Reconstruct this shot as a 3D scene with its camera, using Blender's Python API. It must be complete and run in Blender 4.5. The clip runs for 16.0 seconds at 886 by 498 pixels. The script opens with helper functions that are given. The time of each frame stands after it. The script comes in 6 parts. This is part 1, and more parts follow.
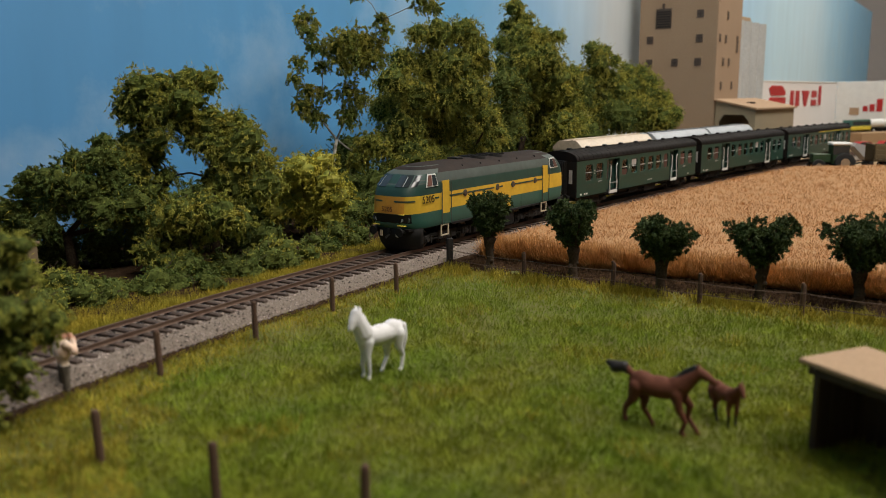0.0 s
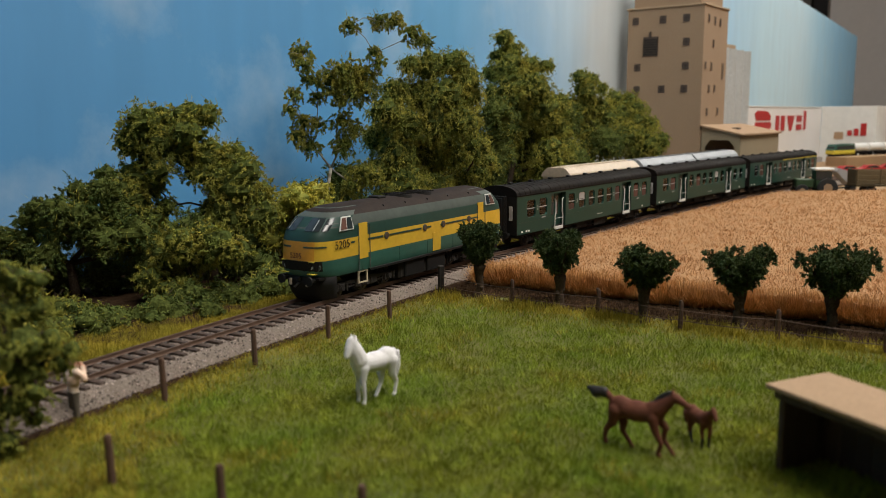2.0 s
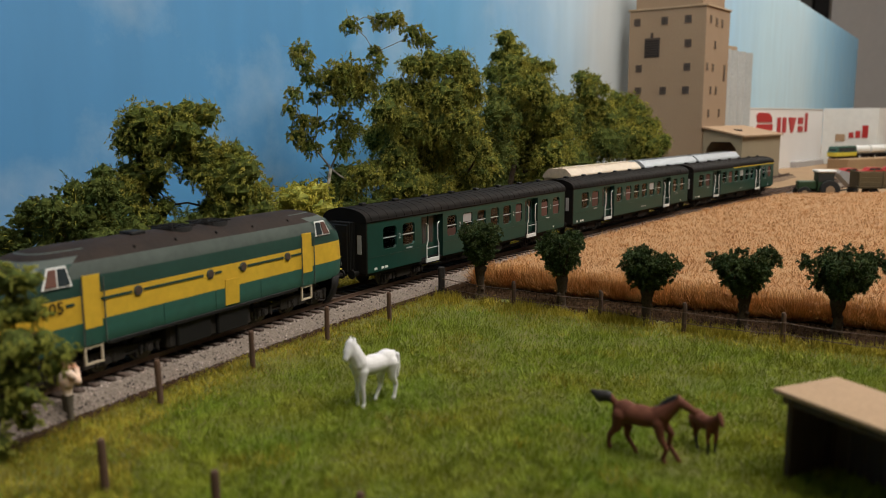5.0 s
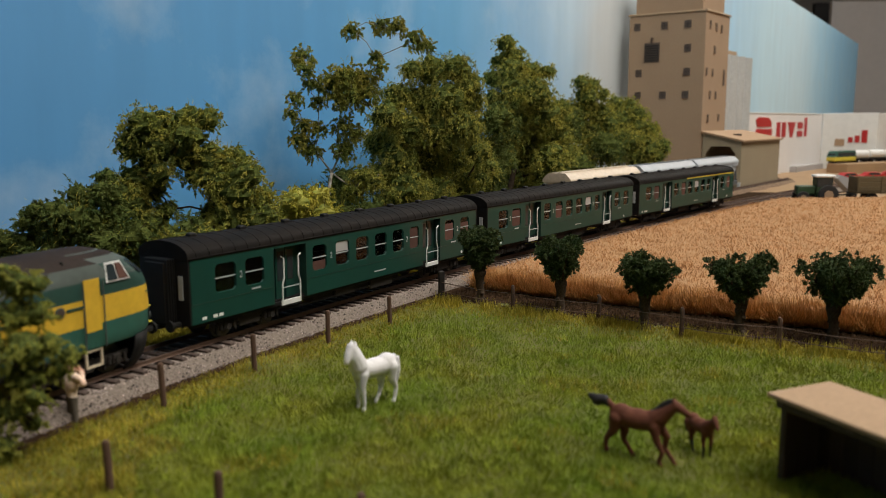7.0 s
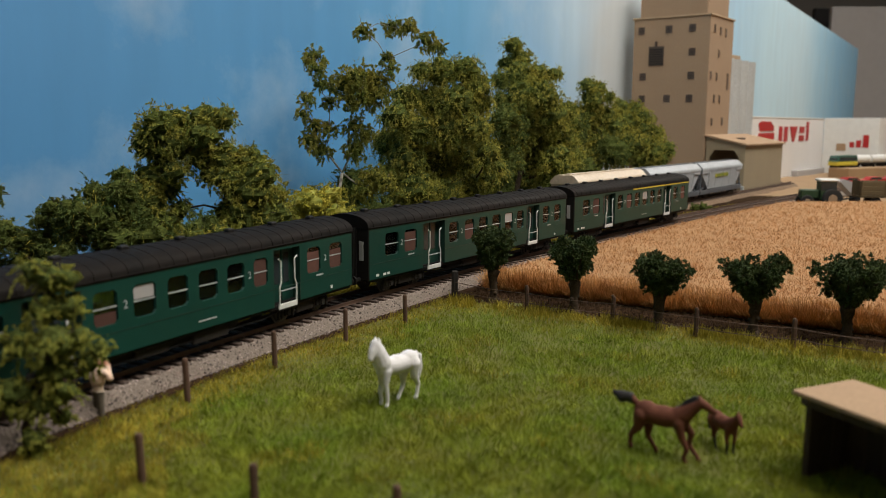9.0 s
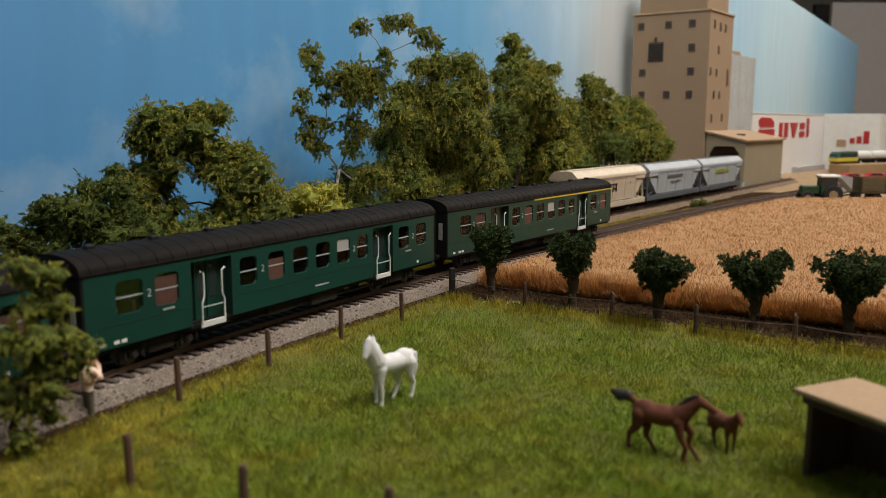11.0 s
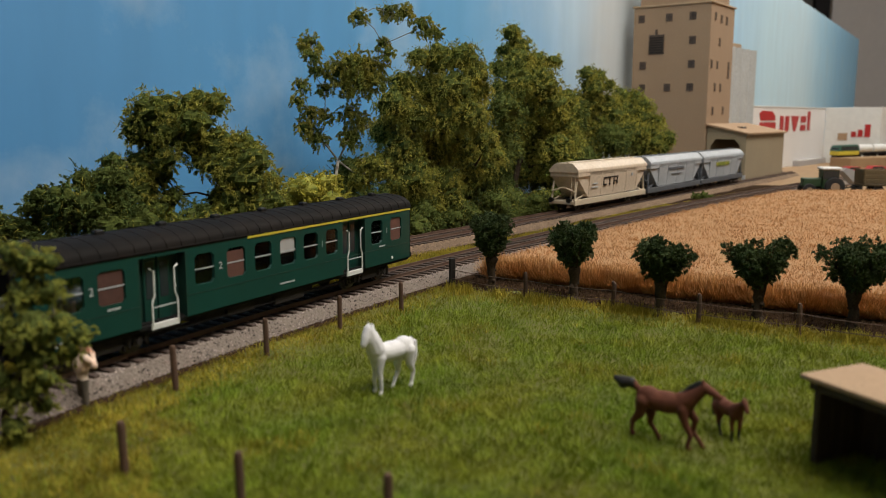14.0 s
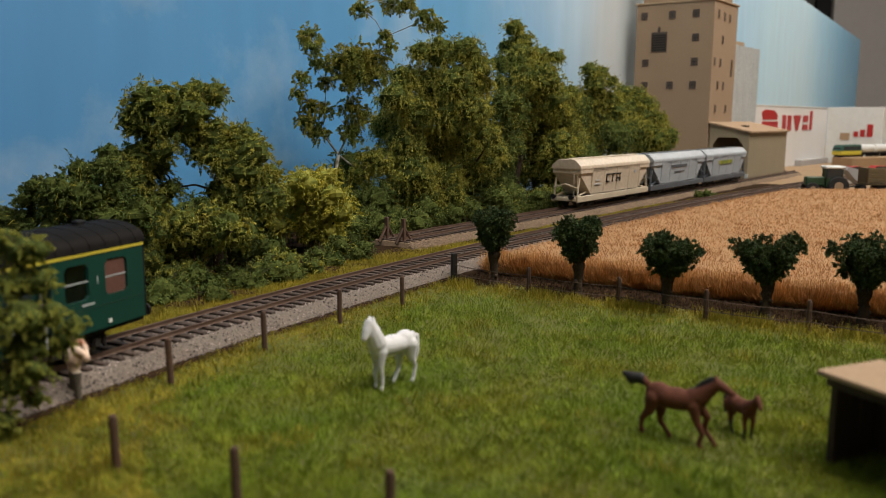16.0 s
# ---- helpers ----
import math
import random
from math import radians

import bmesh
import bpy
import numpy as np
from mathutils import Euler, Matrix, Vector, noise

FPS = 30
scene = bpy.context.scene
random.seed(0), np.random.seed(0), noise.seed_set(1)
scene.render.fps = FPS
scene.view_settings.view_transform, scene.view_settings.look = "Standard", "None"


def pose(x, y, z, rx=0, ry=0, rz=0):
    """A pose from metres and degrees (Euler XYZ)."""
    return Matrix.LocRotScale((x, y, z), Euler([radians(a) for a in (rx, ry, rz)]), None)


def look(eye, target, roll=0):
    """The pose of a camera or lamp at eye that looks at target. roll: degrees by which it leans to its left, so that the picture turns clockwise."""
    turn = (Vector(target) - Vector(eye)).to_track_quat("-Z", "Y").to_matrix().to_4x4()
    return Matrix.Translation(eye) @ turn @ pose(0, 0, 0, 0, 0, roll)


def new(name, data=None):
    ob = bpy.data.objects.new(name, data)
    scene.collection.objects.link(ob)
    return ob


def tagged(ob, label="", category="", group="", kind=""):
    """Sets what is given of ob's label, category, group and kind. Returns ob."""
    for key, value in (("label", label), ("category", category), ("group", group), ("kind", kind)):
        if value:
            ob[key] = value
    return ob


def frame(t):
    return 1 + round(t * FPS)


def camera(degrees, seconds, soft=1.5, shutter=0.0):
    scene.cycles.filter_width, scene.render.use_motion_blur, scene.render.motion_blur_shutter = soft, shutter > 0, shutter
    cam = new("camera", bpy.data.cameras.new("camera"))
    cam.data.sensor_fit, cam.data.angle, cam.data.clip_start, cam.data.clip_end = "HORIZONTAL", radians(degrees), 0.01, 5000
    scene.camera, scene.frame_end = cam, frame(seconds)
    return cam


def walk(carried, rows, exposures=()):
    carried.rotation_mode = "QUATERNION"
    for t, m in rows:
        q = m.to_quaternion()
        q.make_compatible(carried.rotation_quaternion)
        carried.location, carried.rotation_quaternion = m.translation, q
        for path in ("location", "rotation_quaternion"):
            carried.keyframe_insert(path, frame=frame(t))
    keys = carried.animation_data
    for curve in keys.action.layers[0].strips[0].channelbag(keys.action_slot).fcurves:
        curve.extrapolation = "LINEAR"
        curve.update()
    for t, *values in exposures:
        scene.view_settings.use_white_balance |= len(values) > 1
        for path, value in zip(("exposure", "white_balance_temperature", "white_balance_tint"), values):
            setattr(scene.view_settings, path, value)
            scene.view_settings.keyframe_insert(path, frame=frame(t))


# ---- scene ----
# All plan numbers are in millimetres of a 1:87 scale layout; MM brings them to metres.
MM = 0.001


def mm(p):
    return tuple(v * MM for v in p)


cam = camera(56, 16.0, soft=0.85)
cam.data.dof.use_dof, cam.data.dof.focus_distance, cam.data.dof.aperture_fstop = True, 0.56, 15.0
PATH = [
    (0.0, (-0.2, 15.59, 103.06), (-11.26, 1145.86, -105.6), -0.33),
    (0.5, (1.07, 7.74, 106.84), (-7.07, 1139.32, -94.76), -0.22),
    (1.0, (0.08, 0.95, 109.19), (-4.08, 1133.5, -87.0), -0.24),
    (1.5, (-0.83, -2.39, 111.44), (-3.25, 1132.01, -73.75), -0.2),
    (2.0, (0.38, -1.15, 110.22), (0.33, 1134.03, -70.19), -0.34),
    (2.5, (1.56, -0.22, 110.06), (1.06, 1134.81, -71.29), -0.52),
    (3.0, (0.54, 0.07, 111.66), (0.46, 1134.92, -70.78), -0.63),
    (3.5, (-3.41, 2.04, 109.83), (-2.71, 1136.86, -72.8), -0.43),
    (4.0, (-1.35, 5.26, 109.13), (-0.94, 1140.21, -72.68), -0.35),
    (6.5, (0.39, 0.87, 110.13), (0.44, 1136.94, -64.6), 0.05),
    (7.0, (0.14, -0.0, 110.7), (-0.18, 1136.1, -63.77), -0.03),
    (7.5, (-2.47, -0.22, 109.65), (-1.98, 1136.07, -63.59), 0.09),
    (8.0, (-3.97, 0.48, 109.14), (-3.2, 1136.91, -63.21), 0.13),
    (8.5, (-6.12, -0.76, 109.41), (-4.68, 1135.59, -63.48), 0.19),
    (9.0, (-9.84, -3.12, 109.37), (-7.0, 1133.52, -61.53), 0.36),
    (11.5, (-7.62, 2.64, 107.29), (-4.9, 1138.7, -67.49), 0.2),
    (12.0, (-7.39, 2.86, 105.73), (-4.49, 1138.92, -69.03), 0.17),
    (12.5, (-6.03, 4.99, 103.63), (-3.86, 1141.08, -70.95), 0.12),
    (13.0, (-6.29, 5.45, 102.79), (-3.69, 1141.26, -73.59), 0.14),
    (13.5, (-6.18, 5.11, 102.55), (-4.42, 1140.72, -75.14), 0.14),
    (14.0, (-7.84, 6.29, 103.74), (-5.3, 1141.61, -75.77), 0.13),
    (14.5, (-6.76, 10.37, 102.61), (-4.39, 1145.53, -77.9), 0.09),
    (15.0, (-6.8, 12.91, 100.17), (-4.44, 1148.06, -80.41), 0.2),
    (15.5, (-8.76, 14.21, 98.8), (-5.56, 1149.24, -82.52), 0.3),
    (16.0, (-9.4, 14.34, 99.62), (-5.72, 1149.5, -80.89), 0.47),
]
walk(cam, [(t, look(mm(eye), mm(target), roll)) for t, eye, target, roll in PATH])

# ---- world, lights, exposure ----
world = bpy.data.worlds.new("hall_air")
scene.world = world
world.use_nodes = True
world.node_tree.nodes["Background"].inputs[0].default_value = (0.9, 0.95, 1.0, 1)
world.node_tree.nodes["Background"].inputs[1].default_value = 0.05
scene.view_settings.exposure = 0.0


def area_lamp(name, at, to, w, h, watts, color):
    d = bpy.data.lights.new(name, "AREA")
    d.shape, d.size, d.size_y, d.energy, d.color = "RECTANGLE", w * MM, h * MM, watts, color
    ob = new(name, d)
    ob.matrix_world = look(mm(at), mm(to))
    return ob


# Unseen ceiling lamps before and beside the layout: one key, three added fills.
area_lamp("unseen_overhead_lamp", (780, 460, 1640), (250, 700, 0), 1900, 500, 40, (1.0, 0.935, 0.845))
area_lamp("unseen_overhead_lamp", (560, -350, 1640), (250, 450, 0), 1200, 300, 10.5, (1.0, 0.935, 0.845))
area_lamp("unseen_overhead_lamp", (1700, 2400, 1640), (1100, 2200, 0), 1100, 500, 26, (1.0, 0.95, 0.88))
# Added fill: brightens the far end of the backdrop and the partition.
area_lamp("unseen_overhead_lamp", (2600, 3300, 1640), (1900, 3700, 0), 1100, 500, 7, (1.0, 0.95, 0.88))


# ---- materials ----
def mat(name, color, rough=0.6, metal=0.0, var=0.12, grain=2.0, bump=0.15, island=0.0, color2=None, big=14.0, mix2=0.5, obj=0.0, spec=0.5):
    """Colour with two scales of variation (grain and big are sizes in millimetres) and a fine relief."""
    m = bpy.data.materials.new(name)
    m.use_nodes = True
    nt = m.node_tree
    n, l = nt.nodes, nt.links
    b = n["Principled BSDF"]
    b.inputs["Roughness"].default_value = rough
    b.inputs["Metallic"].default_value = metal
    b.inputs["Specular IOR Level"].default_value = spec
    tc = n.new("ShaderNodeTexCoord")
    n1 = n.new("ShaderNodeTexNoise")
    n1.inputs["Scale"].default_value = 1.0 / (grain * MM)
    n1.inputs["Detail"].default_value = 3
    n2 = n.new("ShaderNodeTexNoise")
    n2.inputs["Scale"].default_value = 1.0 / (big * MM)
    n2.inputs["Detail"].default_value = 4
    l.new(tc.outputs["Object"], n1.inputs["Vector"])
    l.new(tc.outputs["Object"], n2.inputs["Vector"])
    mx = n.new("ShaderNodeMix")
    mx.data_type = "RGBA"
    c2 = color2 or tuple(c * 0.7 for c in color)
    mx.inputs[6].default_value = (*color, 1)
    mx.inputs[7].default_value = (*c2, 1)
    ramp = n.new("ShaderNodeMapRange")
    ramp.inputs[1].default_value, ramp.inputs[2].default_value = 0.35, 0.65
    ramp.inputs[3].default_value, ramp.inputs[4].default_value = 0.0, mix2
    l.new(n2.outputs["Fac"], ramp.inputs[0])
    l.new(ramp.outputs[0], mx.inputs[0])
    hs = n.new("ShaderNodeHueSaturation")
    val = n.new("ShaderNodeMapRange")
    val.inputs[1].default_value, val.inputs[2].default_value = 0.25, 0.75
    val.inputs[3].default_value, val.inputs[4].default_value = 1 - var, 1 + var
    l.new(n1.outputs["Fac"], val.inputs[0])
    last = val.outputs[0]
    if island or obj:
        src = n.new("ShaderNodeNewGeometry") if island else n.new("ShaderNodeObjectInfo")
        rnd = n.new("ShaderNodeMapRange")
        k = island or obj
        rnd.inputs[3].default_value, rnd.inputs[4].default_value = 1 - k, 1 + k
        l.new(src.outputs["Random Per Island" if island else "Random"], rnd.inputs[0])
        mul = n.new("ShaderNodeMath")
        mul.operation = "MULTIPLY"
        l.new(last, mul.inputs[0])
        l.new(rnd.outputs[0], mul.inputs[1])
        last = mul.outputs[0]
    l.new(last, hs.inputs["Value"])
    l.new(mx.outputs[2], hs.inputs["Color"])
    l.new(hs.outputs[0], b.inputs["Base Color"])
    if bump:
        bp = n.new("ShaderNodeBump")
        bp.inputs["Strength"].default_value = bump
        bp.inputs["Distance"].default_value = grain * MM * 0.3
        l.new(n1.outputs["Fac"], bp.inputs["Height"])
        l.new(bp.outputs[0], b.inputs["Normal"])
    return m


def glass(name, tint=(0.8, 0.9, 0.9)):
    m = bpy.data.materials.new(name)
    m.use_nodes = True
    n, l = m.node_tree.nodes, m.node_tree.links
    b = n["Principled BSDF"]
    n.remove(b)
    t, g, mx = n.new("ShaderNodeBsdfTransparent"), n.new("ShaderNodeBsdfGlossy"), n.new("ShaderNodeMixShader")
    t.inputs[0].default_value = (*tint, 1)
    g.inputs["Roughness"].default_value = 0.05
    f = n.new("ShaderNodeFresnel")
    f.inputs[0].default_value = 1.5
    l.new(f.outputs[0], mx.inputs[0])
    l.new(t.outputs[0], mx.inputs[1])
    l.new(g.outputs[0], mx.inputs[2])
    l.new(mx.outputs[0], n["Material Output"].inputs[0])
    return m


M = dict(
    soil=mat("soil", (0.042, 0.025, 0.014), 1.0, grain=1.2, color2=(0.022, 0.013, 0.008), big=7, bump=0.8, var=0.35, spec=0.03),
    clod=mat("soil_clod", (0.05, 0.029, 0.016), 1.0, grain=2, color2=(0.026, 0.015, 0.009), big=12, island=0.6, bump=0, spec=0.03),
    turf=mat("turf", (0.10, 0.12, 0.02), 0.95, grain=1.0, color2=(0.15, 0.11, 0.03), big=40, bump=0.6, var=0.3),
    yard=mat("yard_sand", (0.36, 0.24, 0.13), 0.95, grain=2, color2=(0.26, 0.17, 0.10), big=60, bump=0.3),
    grass=mat("grass_fibre", (0.21, 0.30, 0.030), 0.8, grain=9, color2=(0.33, 0.325, 0.038), big=38, island=0.2, bump=0, mix2=0.65, var=0.14, spec=0.12),
    dry=mat("dry_tuft", (0.45, 0.36, 0.045), 0.85, grain=9, color2=(0.26, 0.24, 0.034), big=18, island=0.32, bump=0, spec=0.12, var=0.25, mix2=0.8),
    straw=mat("straw", (0.54, 0.295, 0.14), 0.75, grain=7, color2=(0.44, 0.23, 0.10), big=26, island=0.26, bump=0, spec=0.15, var=0.2, mix2=0.7),
    strawbed=mat("straw_bed", (0.42, 0.24, 0.105), 0.85, grain=1.3, color2=(0.34, 0.185, 0.075), big=30, bump=0.8, var=0.3),
    ballast=mat("ballast_bed", (0.20, 0.165, 0.135), 0.95, grain=0.9, color2=(0.14, 0.11, 0.09), big=20, bump=0.8, var=0.4),
    stone=mat("ballast_stone", (0.27, 0.225, 0.20), 0.9, grain=4, color2=(0.16, 0.115, 0.095), big=16, island=0.85, bump=0, mix2=0.8),
    sleeper=mat("sleeper_brown", (0.085, 0.058, 0.045), 0.8, grain=1.5, obj=0.25, bump=0.4),
    rail=mat("rail_rust", (0.16, 0.10, 0.075), 0.5, metal=0.4, grain=2, bump=0.15, color2=(0.22, 0.15, 0.11)),
    wood=mat("post_wood", (0.10, 0.055, 0.035), 0.85, grain=0.8, obj=0.2, bump=0.5),
    darkwood=mat("tarred_wood", (0.03, 0.026, 0.024), 0.85, grain=0.8, bump=0.5),
    shedwood=mat("shed_board", (0.07, 0.045, 0.03), 0.85, grain=0.8, bump=0.5, obj=0.25),
    shedroof=mat("shed_roof", (0.40, 0.27, 0.165), 0.85, grain=1.2, big=16, bump=0.25, color2=(0.36, 0.24, 0.145)),
    wire=mat("wire", (0.15, 0.10, 0.075), 0.6, metal=0.3, bump=0),
    # shade inside the tree crowns, set as a dark leaf colour
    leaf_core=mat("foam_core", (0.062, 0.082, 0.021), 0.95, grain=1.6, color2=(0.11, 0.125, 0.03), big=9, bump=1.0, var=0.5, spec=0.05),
    bark=mat("bark", (0.05, 0.03375, 0.0225), 0.95, grain=1.0, bump=0.9, color2=(0.085, 0.068, 0.048), big=4, var=0.35, spec=0.08),
    birchbark=mat("birch_bark", (0.42, 0.40, 0.33), 0.9, grain=1.4, color2=(0.16, 0.13, 0.1), big=5, mix2=0.9, bump=0.4),
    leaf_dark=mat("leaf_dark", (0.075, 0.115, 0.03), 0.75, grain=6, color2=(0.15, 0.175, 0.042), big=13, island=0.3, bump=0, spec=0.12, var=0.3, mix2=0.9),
    leaf_mid=mat("leaf_mid", (0.165, 0.205, 0.042), 0.75, grain=6, color2=(0.39, 0.345, 0.062), big=15, island=0.28, bump=0, spec=0.12, var=0.3, mix2=0.95),
    leaf_yel=mat("leaf_yellow", (0.50, 0.44, 0.065), 0.75, grain=7, color2=(0.29, 0.30, 0.05), big=15, island=0.3, bump=0, spec=0.12, var=0.3, mix2=0.8),
    stalk=mat("wheat_stalk", (0.62, 0.345, 0.125), 0.75, grain=5, color2=(0.42, 0.20, 0.065), big=14, island=0.4, bump=0, spec=0.15, var=0.25, mix2=0.9),
    brush=mat("dead_brush", (0.055, 0.034, 0.02), 0.85, grain=5, color2=(0.13, 0.08, 0.035), big=20, island=0.4, bump=0, spec=0.1),
    leaf_olive=mat("leaf_olive", (0.36, 0.36, 0.075), 0.8, grain=5, color2=(0.21, 0.25, 0.05), big=9, island=0.3, bump=0, spec=0.12, var=0.3, mix2=0.8),
    dirt=mat("siding_dirt", (0.20, 0.135, 0.085), 0.95, grain=0.9, color2=(0.13, 0.085, 0.05), big=18, bump=0.8, var=0.4),
    pebble=mat("siding_pebble", (0.27, 0.19, 0.13), 0.9, grain=4, color2=(0.18, 0.12, 0.075), big=25, island=0.55, bump=0),
    leaf_willow=mat("leaf_pollard", (0.036, 0.066, 0.022), 0.7, grain=4, color2=(0.075, 0.095, 0.028), big=6, island=0.4, bump=0, spec=0.2, var=0.25, mix2=0.8),
    green=mat("coach_green", (0.0065, 0.052, 0.040), 0.36, grain=6, color2=(0.008, 0.044, 0.034), big=30, var=0.06, bump=0.02, spec=0.4),
    locogreen=mat("loco_green", (0.028, 0.11, 0.085), 0.45, grain=4, color2=(0.03, 0.085, 0.07), big=20, var=0.08, bump=0.03),
    locodark=mat("loco_dark_green", (0.018, 0.06, 0.048), 0.5, grain=4, big=20, var=0.1, bump=0.03),
    yellow=mat("loco_yellow", (0.66, 0.42, 0.035), 0.5, grain=3, color2=(0.58, 0.34, 0.03), big=18, var=0.08, bump=0.03),
    orange=mat("loco_orange", (0.62, 0.30, 0.03), 0.5, grain=3, big=18, var=0.08, bump=0.03, color2=(0.58, 0.26, 0.03)),
    grey=mat("loco_grey", (0.085, 0.105, 0.096), 0.65, grain=4, big=18, bump=0.03, spec=0.3),
    roof=mat("roof_brown", (0.023, 0.0175, 0.0155), 0.72, grain=2, color2=(0.042, 0.028, 0.022), big=12, bump=0.2, spec=0.15),
    coachroof=mat("coach_roof", (0.008, 0.0073, 0.0068), 0.68, grain=3, color2=(0.017, 0.0125, 0.010), big=16, bump=0.15, spec=0.1),
    black=mat("frame_black", (0.010, 0.0095, 0.009), 0.65, grain=2, bump=0.1, spec=0.25),
    bogie=mat("bogie_dirt", (0.02, 0.0175, 0.0155), 0.75, grain=1.5, bump=0.2, color2=(0.038, 0.03, 0.024), spec=0.3),
    steel=mat("wheel_steel", (0.12, 0.11, 0.10), 0.45, metal=0.6, grain=2, bump=0.05),
    white=mat("white_paint", (0.75, 0.76, 0.74), 0.5, grain=3, var=0.04, bump=0.02, mix2=0.2),
    cream=mat("cream_paint", (0.58, 0.49, 0.36), 0.5, grain=3, var=0.05, bump=0.02, mix2=0.3),
    red=mat("red_paint", (0.45, 0.02, 0.02), 0.5, grain=3, var=0.06, bump=0.02, mix2=0.3),
    ystripe=mat("yellow_stripe", (0.66, 0.56, 0.06), 0.5, grain=3, var=0.05, bump=0, mix2=0.3),
    door=mat("door_dark", (0.012, 0.045, 0.035), 0.45, grain=4, bump=0.03),
    seat=mat("seat_brown", (0.11, 0.045, 0.032), 0.8, grain=2, bump=0.1, obj=0.3),
    inside=mat("interior", (0.10, 0.08, 0.06), 0.8, grain=4, bump=0),
    hopper=mat("hopper_cream", (0.60, 0.50, 0.385), 0.5, grain=3, color2=(0.52, 0.42, 0.31), big=25, bump=0.05),
    hoppergrey=mat("hopper_grey", (0.40, 0.43, 0.46), 0.45, grain=3, color2=(0.30, 0.33, 0.36), big=25, bump=0.05),
    hopperdark=mat("hopper_dark", (0.10, 0.11, 0.125), 0.5, grain=3, big=25, bump=0.05),
    tower=mat("tower_board", (0.335, 0.238, 0.155), 0.85, grain=2.5, color2=(0.30, 0.21, 0.135), big=50, bump=0.1, var=0.05),
    towerlight=mat("tower_trim", (0.42, 0.31, 0.2), 0.85, grain=2.5, big=40, bump=0.1, var=0.05),
    shedwall=mat("portal_board", (0.30, 0.25, 0.165), 0.85, grain=2.5, color2=(0.27, 0.22, 0.15), big=40, bump=0.1, var=0.06),
    winframe=mat("window_dark", (0.075, 0.052, 0.04), 0.5, grain=3, bump=0),
    silo=mat("silo_metal", (0.50, 0.53, 0.54), 0.5, metal=0.15, grain=3, big=40, bump=0.05, mix2=0.25),
    whitewall=mat("white_hall", (0.76, 0.75, 0.74), 0.8, grain=4, big=60, mix2=0.12, bump=0.05, var=0.03),
    greywall=mat("grey_panel", (0.40, 0.385, 0.38), 0.9, grain=30, big=500, mix2=0.15, bump=0, var=0.03),
    roomdark=mat("far_room_dark", (0.015, 0.014, 0.014), 0.95, grain=30, big=300, bump=0),
    hallwall=mat("hall_wall", (0.55, 0.53, 0.50), 0.9, grain=40, big=600, mix2=0.1, bump=0, var=0.03),
    hallfloor=mat("hall_floor", (0.22, 0.21, 0.20), 0.6, grain=20, big=400, bump=0.05),
    horsewhite=mat("horse_white", (0.80, 0.79, 0.80), 0.65, grain=2, var=0.05, mix2=0.15, bump=0.12, spec=0.3),
    horsebrown=mat("horse_brown", (0.145, 0.05, 0.028), 0.75, grain=2, color2=(0.09, 0.032, 0.02), big=6, bump=0.08, spec=0.25),
    mane=mat("mane_black", (0.015, 0.012, 0.012), 0.6, grain=1, bump=0.2),
    skin=mat("figure_skin", (0.60, 0.33, 0.22), 0.6, grain=2, bump=0),
    shirt=mat("figure_shirt", (0.86, 0.72, 0.60), 0.7, grain=2, color2=(0.62, 0.34, 0.20), big=6, bump=0.05, mix2=0.6),
    trousers=mat("figure_trousers", (0.12, 0.10, 0.075), 0.8, grain=2, bump=0.05),
    tractor=mat("tractor_green", (0.03, 0.07, 0.03), 0.5, grain=3, bump=0.05),
    rubber=mat("rubber", (0.02, 0.02, 0.02), 0.8, grain=2, bump=0.1),
    trailer=mat("trailer_brown", (0.13, 0.095, 0.045), 0.8, grain=2, bump=0.2),
    clear=glass("clear_glass"),
    darkglass=mat("cab_glass", (0.03, 0.04, 0.045), 0.12, grain=4, bump=0, var=0.1),
    tanwall=mat("tan_brick", (0.20, 0.145, 0.08), 0.9, grain=1.5, color2=(0.14, 0.10, 0.055), big=8, bump=0.4),
)


